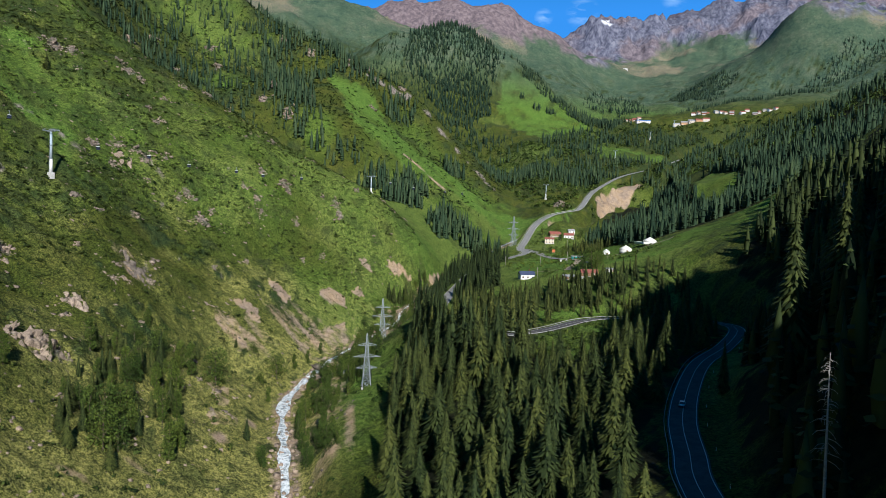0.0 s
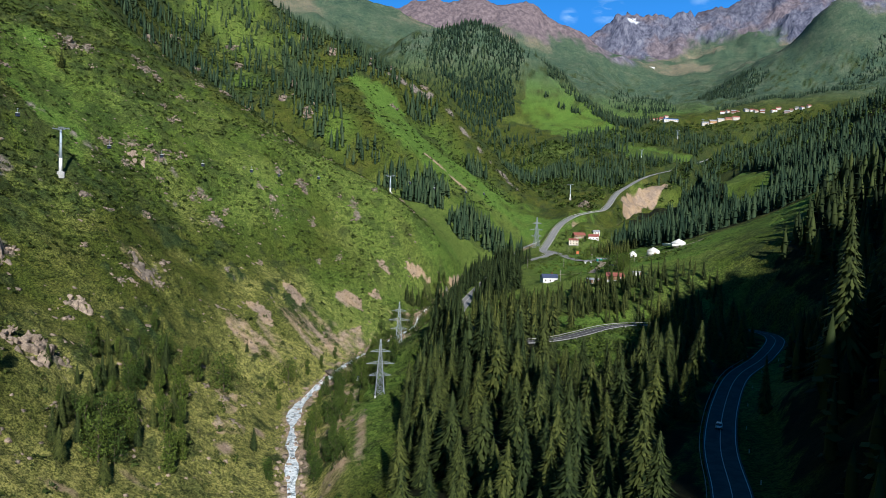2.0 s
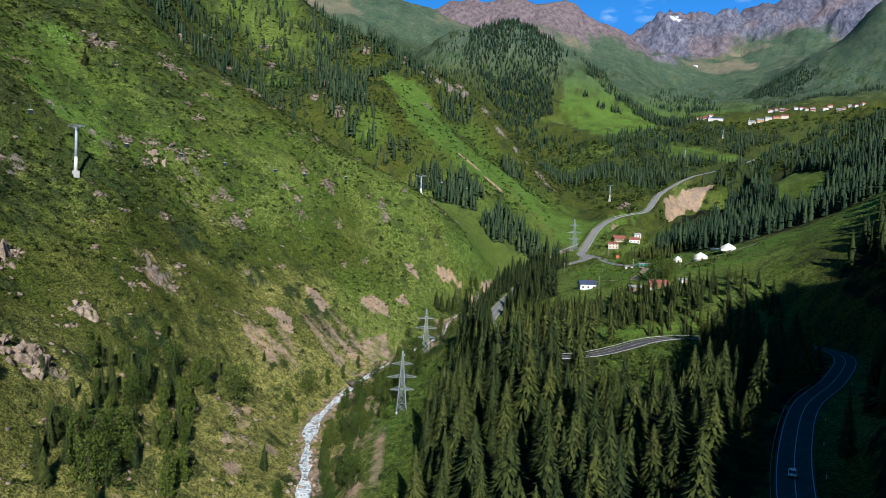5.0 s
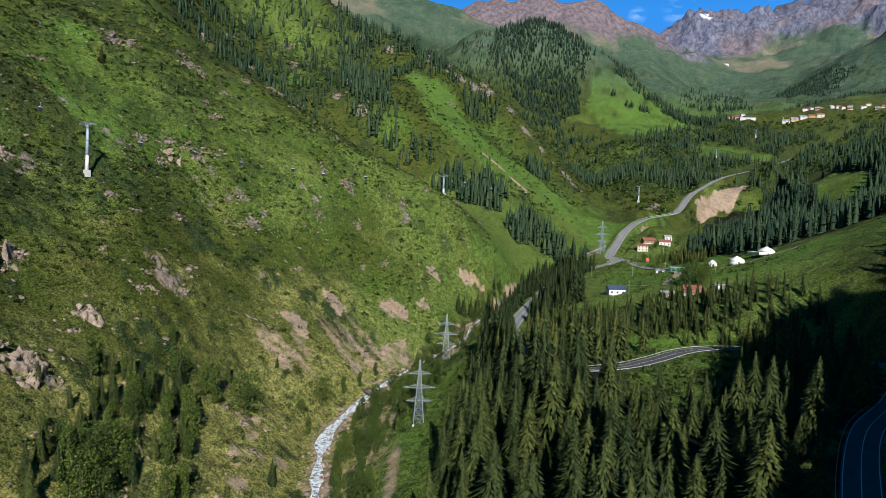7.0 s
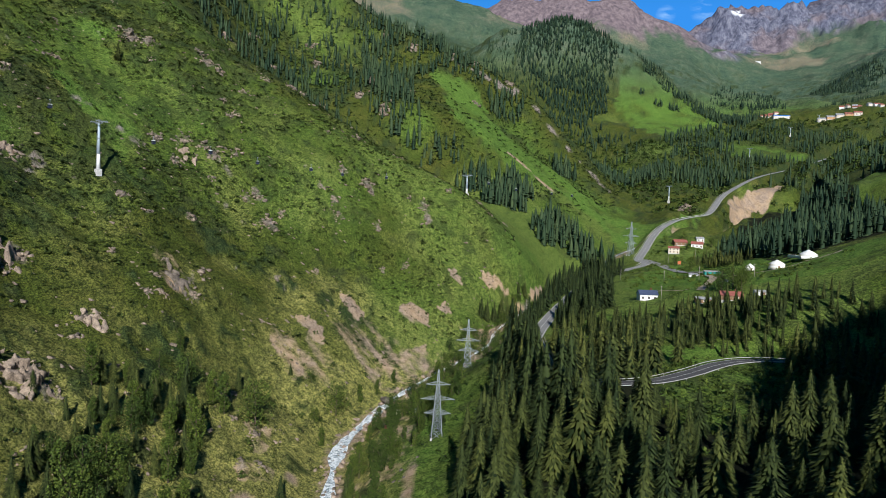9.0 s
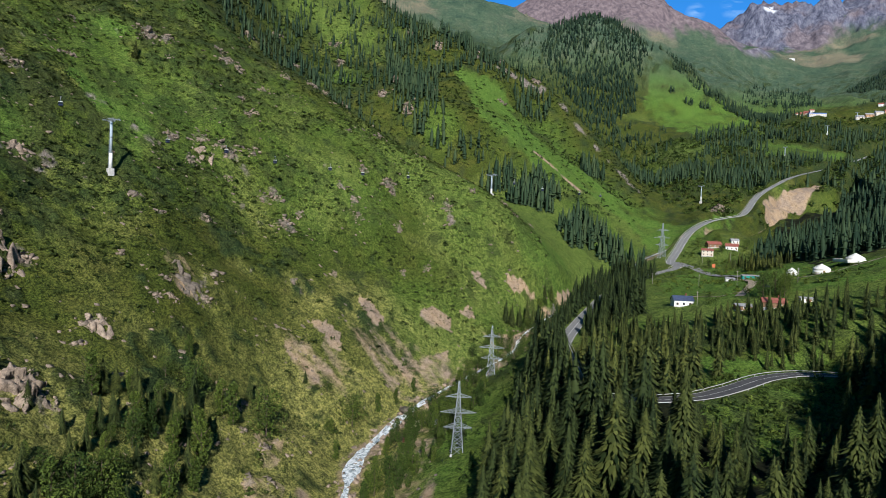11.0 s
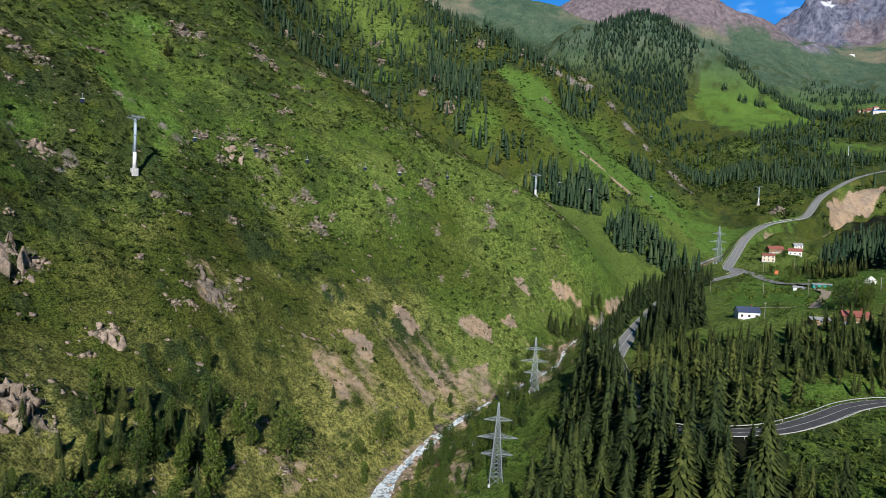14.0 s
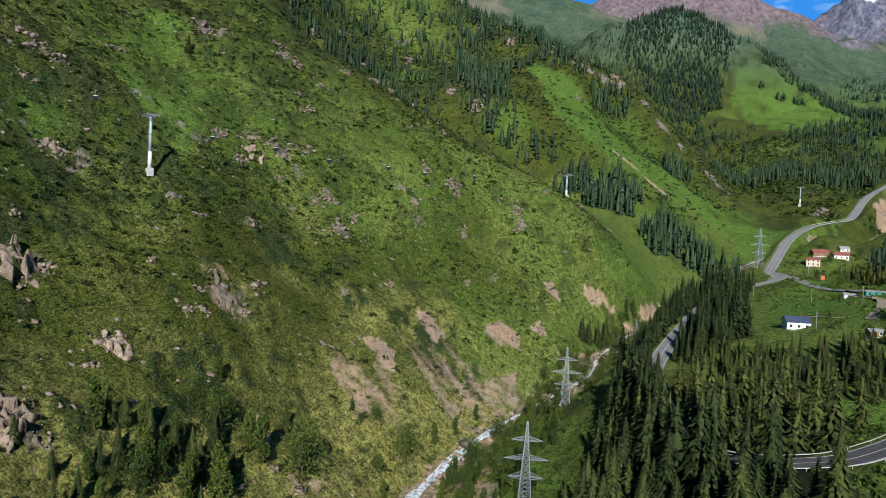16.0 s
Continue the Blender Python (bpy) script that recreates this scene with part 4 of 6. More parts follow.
woods("spruce_wood", "spruce forest between the meadow and the landslide", sow([(165, 620), (230, 605), (300, 580), (420, 640), (500, 760), (520, 900), (440, 1080), (400, 1090), (300, 985), (240, 960), (190, 880), (170, 760)], 7.6, 0.8, 40, 15, ragged=4), FAR_SPRUCES, 13, 30, SPRUCE_HAZE, 25)
woods("spruce_wood", "spruces on the grassy ridge above the hamlet", sow([(420, 640), (600, 760), (760, 960), (620, 1100), (500, 1150), (440, 1080), (520, 900), (500, 760)], 14, 0.5, 60, 20), FAR_SPRUCES, 16, 28, SPRUCE_HAZE, 40)
woods("spruce_wood", "distant mixed spruce forest over the upper valley", sow([(345, 1272), (430, 1240), (500, 1150), (720, 900), (1200, 1000), (1700, 1800), (1300, 1960), (1000, 1960), (560, 1960), (420, 1800), (200, 1500), (120, 1290)], 11.0, 0.55, 45, 16, 19, ragged=5), FAR_SPRUCES, 11, 29, SPRUCE_HAZE, 26)
woods("spruce_wood", "distant spruce forest on a rounded knoll", sow([(-150, 2370), (-145, 2210), (-80, 2035), (-30, 1920), (55, 1811), (120, 1985), (145, 2210), (205, 2365), (120, 2480), (-60, 2500)], 9.2, 0.7, 50, 17, ragged=4), FAR_SPRUCES, 17, 29, SPRUCE_HAZE, 27)
woods("spruce_wood", "scattered spruces on the skirt of the knoll", sow([(-270, 2350), (-240, 2150), (-130, 1950), (-60, 1840), (60, 1770), (170, 1760), (190, 1800), (90, 1830), (-60, 2040), (-130, 2220), (-130, 2400)], 12, 0.42, 40, 107, ragged=5), FAR_SPRUCES, 9, 24, SPRUCE_HAZE, 108)
woods("spruce_wood", "scattered spruces on the far rocky spur", sow([(-650, 1240), (-560, 900), (-400, 830), (-240, 860), (-210, 935), (-200, 1120), (-130, 1190), (-60, 1160), (-50, 1215), (-120, 1290), (-300, 1320)], 9.0, 0.42, 30, 18, ragged=5), FAR_SPRUCES, 11, 26, SPRUCE_HAZE, 28)
woods("spruce_wood", "spruces in the mouth of the side gorge", sow([(60, 1180), (130, 1230), (240, 1220), (320, 1330), (200, 1480), (60, 1400)], 11, 0.6, 60, 48), FAR_SPRUCES, 17, 26, SPRUCE_HAZE, 49)
woods("spruce_wood", "spruces on the flank and foot of the knoll", np.concatenate([sow([(200, 2385), (300, 2380), (420, 2270), (540, 2150), (580, 2050), (480, 2000), (400, 2140), (300, 2290)], 9, 0.7, 50, 81, ragged=5), sow([(225, 2180), (250, 2178), (252, 2150), (230, 2148)], 7, 1.0, 50, 82), sow([(270, 2120), (296, 2118), (294, 2092), (272, 2094)], 7, 1.0, 50, 96), sow([(310, 2130), (340, 2126), (334, 2098), (314, 2100)], 7, 1.0, 50, 97), sow([(365, 2290), (392, 2285), (388, 2250), (368, 2252)], 8, 1.0, 50, 98), sow([(230, 1690), (340, 1890), (480, 1960), (440, 1800), (330, 1600)], 13, 0.7, 90, 85), sow([(-20, 1500), (120, 1480), (200, 1700), (100, 1840), (-40, 1880)], 15, 0.5, 90, 83)]), FAR_SPRUCES, 16, 27, SPRUCE_HAZE, 84)
woods("spruce_wood", "dark forest patches under the high ridge", np.concatenate([sow([(1480, 2830), (1600, 2890), (1709, 2940), (1900, 2900), (1800, 2760), (1560, 2720)], 15, 0.7, 120, 19), sow([(1150, 2900), (1345, 3120), (1310, 3320), (1140, 3420), (1060, 3200)], 15, 0.75, 120, 20), sow([(850, 2560), (1300, 2500), (1500, 2620), (1400, 2750), (1000, 2700)], 17, 0.6, 120, 50), sow([(620, 2500), (760, 2560), (820, 2900), (700, 3000), (560, 2800)], 17, 0.6, 90, 51)]), FAR_SPRUCES, 17, 28, SPRUCE_HAZE, 29)


# ---------------------------------------------------------------- shrubs, boulders, broad-leaved trees
def tuft_shape(rng, leaves, flat=0.6):
    """A low clump of leaves one unit wide."""
    a, e = rng.uniform(0, 6.28, leaves), rng.uniform(0.05, 1.45, leaves)
    c = np.stack([0.5 * np.cos(a) * np.cos(e), 0.5 * np.sin(a) * np.cos(e), flat * np.sin(e)], 1) * rng.uniform(0.6, 1.0, leaves)[:, None]
    u = rng.normal(size=(leaves, 3))
    u /= np.linalg.norm(u, axis=1)[:, None]
    w = np.cross(u, c + (0, 0, 0.2))
    w /= np.linalg.norm(w, axis=1)[:, None] + 1e-9
    s = rng.uniform(0.14, 0.26, leaves)[:, None]
    v = np.stack([c - u * s, c + w * s * 0.8, c + u * s], 1).reshape(-1, 3)
    return v, np.arange(3 * leaves).reshape(-1, 3)


def rock_shape(rng):
    """An angular block of rock about one unit wide, as a hull of a few corners."""
    bm = bmesh.new()
    tilt = np.array(Matrix.Rotation(rng.uniform(0, 0.9), 3, "X") @ Matrix.Rotation(rng.uniform(0, 3), 3, "Z"))
    for k in range(8):
        corner = np.array([(k & 1) - 0.5, (k >> 1 & 1) - 0.5, (k >> 2) - 0.5]) * (1.0, rng.uniform(0.5, 0.8), 0.75)
        bm.verts.new(Vector(tilt @ (corner * rng.uniform(0.55, 1.1, 3))))
    for p in rng.uniform(-0.55, 0.55, (4, 3)):
        bm.verts.new(Vector(tilt @ (p * (1, 0.7, 0.8))))
    hull = bmesh.ops.convex_hull(bm, input=bm.verts)
    bmesh.ops.delete(bm, geom=[v for v in hull["geom_interior"] if isinstance(v, bmesh.types.BMVert)], context="VERTS")
    bmesh.ops.triangulate(bm, faces=bm.faces)
    bm.verts.index_update()
    v, f = np.array([tuple(w.co) for w in bm.verts]), np.array([[w.index for w in g.verts] for g in bm.faces])
    bm.free()
    return v, f


def strew(name, label, category, shapes, places, low, high, mat, seed, power=1.0, sink=0.0, turn=6.28):
    rng = np.random.default_rng(seed)
    n = len(places)
    size = low + (high - low) * rng.uniform(0, 1, n) ** power
    places = places - np.outer(sink * size, (0, 0, 1))
    v, f = scattered(shapes, places, size, rng.uniform(0.8, 1.4, n), rng.uniform(-0.5, 0.5, n) * turn)
    return tagged(new(name, fast_mesh(name, v, f, mat)), label, category, "", "stuff")


rng = np.random.default_rng(31)
def open_only(places, share=0.3):
    """Thins out what would stand on the lush meadows."""
    rng = np.random.default_rng(3)
    keep = np.ones(len(places), bool)
    for poly in MEADOWS:
        keep &= ~(inside(places[:, 0], places[:, 1], poly) & (rng.uniform(0, 1, len(places)) > share))
    keep &= (places[:, 0] < -205) | (places[:, 1] > 540) | (rng.uniform(0, 1, len(places)) < 0.55)
    keep &= (places[:, 2] > 75 + 20 * fbm(places[:, 0], places[:, 1], 25, 2, 7)) | (rng.uniform(0, 1, len(places)) < 0.5) | (places[:, 1] > 520)
    return places[keep]


TUFTS = [tuft_shape(rng, 26) for _ in range(6)]
LOW_TUFTS = [tuft_shape(rng, 16, 0.45) for _ in range(6)]
BOULDERS = [rock_shape(rng) for _ in range(10)]
LEAN = np.array(Matrix.Rotation(0.62, 3, "Y"))
SLABS = [((v * (1, 1.1, 0.5)) @ LEAN.T, f) for v, f in BOULDERS]
SMALL_TUFTS = [tuft_shape(rng, 10, 0.6) for _ in range(6)]
GRASS_TUFTS = [tuft_shape(rng, 11, 0.55) for _ in range(8)]
HILL = [(-560, 640), (-480, 560), (-400, 420), (-300, 300), (-240, 220), (-170, 165), (-100, 165), (-92, 235), (-95, 300), (-105, 400), (-92, 470), (-55, 560), (-20, 640), (-30, 700), (-120, 720), (-250, 700), (-400, 700)]
strew("shrubbery", "dark low juniper and briar shrubs over the grassy slope", "shrubs", LOW_TUFTS, open_only(sow(HILL, 3.7, 0.52, 22, 61)), 1.5, 5.4, SHRUB, 62, 1.8)
strew("shrubbery", "dark juniper shrubs high on the slope", "shrubs", LOW_TUFTS, open_only(sow([(-560, 640), (-480, 560), (-400, 420), (-320, 320), (-230, 330), (-190, 400), (-170, 480), (-150, 560), (-120, 640), (-120, 720), (-400, 700)], 5.0, 0.5, 26, 58)), 2.2, 5.6, SHRUB, 59, 1.2)
strew("shrubbery", "small dark-green bushes dotted over the slope", "shrubs", SMALL_TUFTS, open_only(sow(HILL, 3.1, 0.62, 17, 99), 0.12), 0.9, 2.8, SHRUB, 100, 1.6)
strew("grass_clump", "tangled clumps of grass and herbs over the slope", "grass", GRASS_TUFTS, open_only(sow(HILL, 2.6, 0.75, 30, 63)), 0.8, 2.5, foliage("tangled_grass", (0.009, 0.020, 0.005), (0.084, 0.102, 0.022)), 64, 1.3)
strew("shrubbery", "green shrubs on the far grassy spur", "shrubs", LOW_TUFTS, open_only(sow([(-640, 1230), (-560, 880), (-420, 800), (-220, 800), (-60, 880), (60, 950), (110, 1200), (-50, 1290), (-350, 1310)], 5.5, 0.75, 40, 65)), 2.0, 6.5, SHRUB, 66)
strew("shrubbery", "rounded green bushes and small trees over the upper valley", "shrubs", TUFTS, sow([(160, 960), (250, 1060), (420, 1250), (500, 900), (900, 1000), (1300, 1500), (1000, 2060), (560, 2040), (430, 1960), (250, 1690), (-20, 1800), (20, 1450), (90, 1250)], 10.5, 0.6, 50, 67, 16), 4.0, 13.0, LEAF, 68)
strew("shrubbery", "green undergrowth between the spruces", "shrubs", TUFTS, sow([(-30, 150), (40, 150), (90, 260), (140, 330), (140, 400), (60, 420), (20, 470), (-25, 460), (-34, 330)], 5.0, 0.5, 20, 69, 6), 1.2, 3.6, LEAF, 70)
strew("shrubbery", "leafy green bushes in the glade beside the road", "shrubs", TUFTS, sow(GLADE, 2.8, 0.7, 14, 79, 6.5), 1.2, 5.0, LEAF, 80, 1.3)
strew("shrubbery", "bushes on the bank between the river and the spruces", "shrubs", TUFTS, sow([(-52, 250), (-24, 250), (-20, 330), (-16, 420), (-14, 470), (-40, 490), (-58, 430), (-50, 330)], 3.8, 0.46, 14, 103, 7, 5), 0.8, 4.0, LEAF, 104, 1.5)
strew("shrubbery", "bushes and rank herbs round the hamlet's houses", "shrubs", TUFTS, sow([(60, 500), (110, 486), (190, 520), (190, 560), (150, 640), (180, 760), (170, 900), (120, 880), (80, 760), (62, 640)], 5.5, 0.55, 18, 101, 7), 1.2, 5.0, LEAF, 102, 1.8)
rng = np.random.default_rng(33)


def outcrop(name, x, y, wide, deep, tall, cell, step, seed, label, category, group):
    """Broken rock breaking through the turf: tilted facets between cracks, one mesh."""
    rng = np.random.default_rng(seed)
    u, w = np.meshgrid(np.arange(-wide, wide + step, step), np.arange(-deep, deep + step, step))
    nu, nw = u.shape[1], u.shape[0]
    u, w = u.ravel() + rng.uniform(-0.3, 0.3, u.size) * step, w.ravel() + rng.uniform(-0.3, 0.3, w.size) * step
    count = int(4 * wide * deep / cell ** 2) + 4
    seeds = rng.uniform(-1, 1, (count, 2)) * (wide, deep)
    stretch = np.array([1.0, 0.7])
    d = np.hypot(*(((np.stack([u, w], 1)[:, None] - seeds[None]) * stretch).transpose(2, 0, 1)))
    near = np.sort(d, 1)[:, :2]
    k = d.argmin(1)
    level, tilt = rng.uniform(-0.55, 1.0, count), rng.normal(0, 0.42, (count, 2))
    rise = level[k] * tall
    rise = rise + (tilt[k] * (np.stack([u, w], 1) - seeds[k])).sum(1) * 0.9
    rise -= 0.5 * cell * np.clip(0.22 - (near[:, 1] - near[:, 0]) / cell, 0, 1)
    edge_fall = np.hypot(u / wide, w / deep) + 0.35 * fbm(u + x, w + y, 5, 2, seed)
    rise = rise - (tall + 2.5) * np.clip(edge_fall - 0.35, 0, 1.2) ** 1.3 + 0.25 * fbm(u + x, w + y, 1.6, 2, seed + 5, True)
    lean = 0.5 * rise
    v = np.stack([x + u + lean, y + w - 0.2 * rise, height(x + u, y + w) + 0.8 * rise], 1)
    a, b = np.meshgrid(np.arange(nu - 1), np.arange(nw - 1))
    q = (b * nu + a).ravel()
    f = np.stack([q, q + 1, q + nu + 1, q + nu], 1)
    out = f[(rise[f] > -0.6).any(1)]
    used, back = np.unique(out, return_inverse=True)
    tagged(new(name, fast_mesh(name, v[used], back.reshape(-1, 4), ROCK)), label, category, group)


BLOCKS = [fast_mesh("block", v, f, ROCK) for v, f in SLABS + BOULDERS[:6]]


def rock_group(x, y, wide, seed):
    """Angular blocks standing close together out of the turf, strung out down the slope."""
    rng = np.random.default_rng(seed)
    n = int(9 + 1.9 * wide)
    u, w = rng.normal(0, 0.20, n) * wide, rng.normal(0, 0.30, n) * wide
    px, py = x + u * 0.9 + w * 0.25, y + w - u * 0.2
    size = wide ** 0.6 * (0.22 + 0.68 * rng.uniform(0, 1, n) ** 2.2) * (1.4 if y > 800 else 1.0)
    pz = height(px, py)
    group = tagged(new("rock_outcrop"), "cluster of weathered pinkish-tan blocks breaking through the turf", "rock", "rock outcrops on the slope")
    group.location = (x, y, ground_z(x, y))
    for a, b, c, e in zip(px, py, pz, size):
        block = part("block", BLOCKS[int(rng.integers(len(BLOCKS)))], None, group)
        block.matrix_basis = Matrix.Translation(Vector((a, b, c - 0.04 * e)) - group.location) @ Matrix.Rotation(rng.normal(0, 0.9), 4, "Z") @ Matrix.Rotation(rng.normal(0, 0.5), 4, "Y") @ Matrix.Rotation(rng.normal(0, 0.4), 4, "X") @ Matrix.Diagonal((e * rng.uniform(0.6, 1.3), e * rng.uniform(0.8, 1.7), e * rng.uniform(0.5, 1.2), 1))


for k, (cx, cy, wide) in enumerate(OUTCROPS):
    rock_group(cx, cy, wide, 200 + k)
spots = sow(HILL, 5.2, 0.26, 26, 73)
strew("loose_rock", "scattered pale boulders on the grassy slope", "rocks", SLABS, spots, 0.7, 3.0, ROCK, 74, 2.4, 0.0, 2.0)
spots = sow([(-190, 200), (-120, 160), (-84, 240), (-92, 330), (-104, 420), (-135, 380), (-165, 300)], 4.6, 0.42, 18, 75)
strew("loose_rock", "pale stones scattered over the dry foot of the slope", "rocks", BOULDERS, spots, 0.4, 2.4, ROCK, 95, 2.2)
spots = np.concatenate([RIVER_L[(RIVER_L[:, 1] > 180) & (RIVER_L[:, 1] < 660)]] * 9)
spots = spots + np.column_stack([rng.normal(0, 3.8, (len(spots), 2)), np.zeros(len(spots))])
spots[:, 2] = np.maximum(height(spots[:, 0], spots[:, 1]), spots[:, 2] - 1.0) + 0.15
strew("river_boulder", "pale rounded boulders along the mountain river", "rocks", BOULDERS, spots, 0.5, 3.0, ROCK, 76, 2.4)
spots = sow([(-62, 285), (-44, 285), (-35, 330), (-40, 372), (-60, 430), (-66, 380), (-55, 330)], 3.2, 0.5, 20, 77)
strew("loose_rock", "pale stones on the bare bank beside the river", "rocks", BOULDERS, spots, 0.4, 2.0, ROCK, 78, 2.0)


for k, (x, y, wide, deep, tall, cell) in enumerate(((-176, 288, 13, 13, 5.0, 2.5), (-226, 334, 10, 9, 4.0, 3.6), (-281, 396, 6, 6, 3.0, 3.0), (-186, 342, 7, 6, 2.6, 2.6), (-184, 402, 12, 9, 1.6, 2.6), (-245, 510, 10, 8, 2.2, 2.8))):
    outcrop("crag", x, y, wide, deep, tall, cell, 0.45, 90 + k, "jagged grey rock face jutting from the grassy slope", "rock face", "rock faces on the slope")
boulder_v, boulder_f = BOULDERS[3]
tagged(new("river_rock", fast_mesh("river_rock", boulder_v * (6.5, 5.5, 5.0) + (-81, 443, 35.2), boulder_f, ROCK)), "large pinkish boulder in the white water", "rock")


def leaf_crown(rng, lobes, leaves, wide, tall, base):
    """A crown one unit high of many leaf clumps in uneven lobes."""
    out = []
    for k in range(lobes):
        h = base + (tall - base) * (k + 0.5) / lobes
        a, r = rng.uniform(0, 6.28), wide * 0.5 * math.sin(math.pi * min(0.95, 0.18 + 0.8 * (h - base) / (tall - base))) * rng.uniform(0.3, 0.9)
        size = wide * rng.uniform(0.28, 0.5)
        n = leaves // lobes
        p = rng.normal(size=(n, 3))
        p /= np.linalg.norm(p, axis=1)[:, None]
        p = p * size * rng.uniform(0.72, 1.0, (n, 1)) * (1, 1, 1.15) + (r * math.cos(a), r * math.sin(a), h)
        out.append(p)
    c = np.concatenate(out)
    n = len(c)
    u, w = rng.normal(size=(n, 3)), rng.normal(size=(n, 3))
    u /= np.linalg.norm(u, axis=1)[:, None]
    w -= (w * u).sum(1)[:, None] * u
    w /= np.linalg.norm(w, axis=1)[:, None]
    s = rng.uniform(0.016, 0.036, (n, 1))
    v = np.stack([c - u * s, c + w * s, c + u * s], 1).reshape(-1, 3)
    v[:, 2] = v[:, 2].clip(0.03, 1.02)
    return v, np.arange(3 * n).reshape(-1, 3)


def branched_trunk(rng, base, wide):
    """A tapered trunk with limbs, one unit high."""
    v, f = trunk_shape(0.022, 0.006, 0.85)
    vs, fs, n = [v], [f], len(v)
    for k in range(5):
        lv, lf = trunk_shape(0.010, 0.003, 0.32)
        m = np.array(Matrix.Rotation(rng.uniform(0, 6.28), 3, "Z") @ Matrix.Rotation(rng.uniform(0.5, 0.9), 3, "Y"))
        vs.append(lv @ m.T + (0, 0, base + 0.1 * k))
        fs.append(lf + n)
        n += len(lv)
    return np.concatenate(vs), np.concatenate(fs)


rng = np.random.default_rng(41)
BROAD = []
for kind, wide, base in (("round", 0.75, 0.12), ("round", 0.62, 0.15), ("round", 0.55, 0.18), ("slim", 0.26, 0.06), ("slim", 0.32, 0.08)):
    BROAD.append((kind, fast_mesh("crown", *leaf_crown(rng, 15 if kind == "round" else 11, 1500, wide, 0.9, base), LEAF), fast_mesh("trunk", *branched_trunk(rng, 0.2, wide), BARK)))


def broadleaf(x, y, high, k, spin):
    kind, crown, trunk = BROAD[k]
    tree = tagged(new("broadleaf_tree" if kind == "round" else "poplar"), "leafy green broad-leaved tree with a rounded crown" if kind == "round" else "slender columnar green poplar on the bank", "tree", "broad-leaved trees along the river")
    tree.matrix_basis = Matrix.Translation((x, y, ground_z(x, y) - 0.2)) @ Matrix.Rotation(spin, 4, "Z") @ Matrix.Diagonal((high, high, high, 1))
    part("crown", crown, None, tree)
    part("trunk", trunk, None, tree)
    return tree


rng = np.random.default_rng(43)
wood_left = np.concatenate([sow([(-163, 293), (-163, 325), (-153, 325), (-150, 347), (-138, 362), (-126, 335), (-112, 308), (-122, 275), (-134, 258), (-148, 250), (-154, 277)], 6.6, 0.6, 12, 44, ragged=2), sow([(-165, 238), (-125, 236), (-104, 290), (-112, 345), (-135, 372), (-158, 352), (-166, 300)], 10, 0.5, 16, 94)])
wood_bank = sow([(-86, 300), (-66, 276), (-42, 290), (-34, 350), (-38, 430), (-44, 470), (-62, 478), (-76, 440), (-82, 395)], 5.8, 0.54, 14, 45)
wood_gorge = sow([(-60, 505), (-30, 505), (-8, 590), (-2, 660), (-14, 665), (-40, 610), (-56, 560)], 5.8, 0.7, 25, 46, 9.0, 2.5)
wood_bend = sow([(-72, 462), (-52, 470), (-30, 560), (-44, 565), (-66, 500)], 6.5, 0.5, 25, 47, 9.0, 2.5)
wood_gorge = np.concatenate([wood_gorge, wood_bend])
for n, p in enumerate(wood_left):
    if n % 5 < 2:
        spruce(p, rng.uniform(8, 15), rng.uniform(1.1, 1.6), rng.uniform(0, 6.28), n % 6)
        continue
    broadleaf(p[0], p[1], rng.uniform(5, 19), int(rng.choice([1, 2, 4, 4, 4, 3])), rng.uniform(0, 6.28))
for p in wood_bank:
    broadleaf(p[0], p[1], rng.uniform(7, 14), int(rng.choice([2, 3, 3, 4, 4])), rng.uniform(0, 6.28))
for p in wood_gorge:
    broadleaf(p[0], p[1], rng.uniform(5, 10), int(rng.choice([0, 1, 2])), rng.uniform(0, 6.28))
for x, y, high, k in ((-123, 366, 21, 1), (-102, 417, 17, 0), (-118, 423, 8, 0), (-161, 367, 11, 4), (-159, 347, 9, 0), (-96, 440, 11, 3), (-90, 455, 9, 4), (-84, 470, 9, 4), (-100, 390, 10, 3), (-108, 401, 8, 2), (103, 492, 14, 1), (110, 496, 15, 0), (112, 486, 12, 1), (118, 500, 11, 2), (128, 716, 11, 1), (122, 765, 8, 2), (150, 880, 10, 0), (128, 868, 9, 1), (146, 838, 8, 2), (178, 870, 12, 1)):
    broadleaf(x, y, high, k, high)
for x, y, high in ((-138, 379, 12), (-144, 344, 18), (-150, 318, 16), (-132, 330, 15), (-152, 300, 14), (-126, 312, 17), (-140, 356, 15), (-128, 418, 7), (-320, 540, 15), (-138, 258, 12), (-142, 249, 13), (-131, 262, 11), (-95, 330, 12), (-72, 342, 12), (-47, 596, 17), (-43, 602, 18), (-38, 608, 17), (-33, 615, 19), (-28, 612, 16), (-17, 657, 14), (-22, 650, 12), (-52, 377, 9)):
    spruce((x, y, ground_z(x, y) - 0.2), high, 1.25, high * 3.1, int(high) % 6)


# ---------------------------------------------------------------- built things
STEEL = simple("galvanised_steel", (0.20, 0.24, 0.27), (0.34, 0.37, 0.40), 1.5, 0.5, 0.4, 0.3)
TOWER_PAINT = simple("pale_tower_paint", (0.32, 0.40, 0.47), (0.48, 0.55, 0.61), 0.6, 0.5, 0.4)
CONCRETE = simple("concrete", (0.42, 0.41, 0.39), (0.62, 0.60, 0.57), 0.8, 0.9)
WHITEWASH = simple("white_plaster", (0.68, 0.68, 0.66), (0.84, 0.84, 0.82), 0.7)
CREAM = simple("cream_plaster", (0.58, 0.50, 0.40), (0.72, 0.64, 0.54), 0.7)
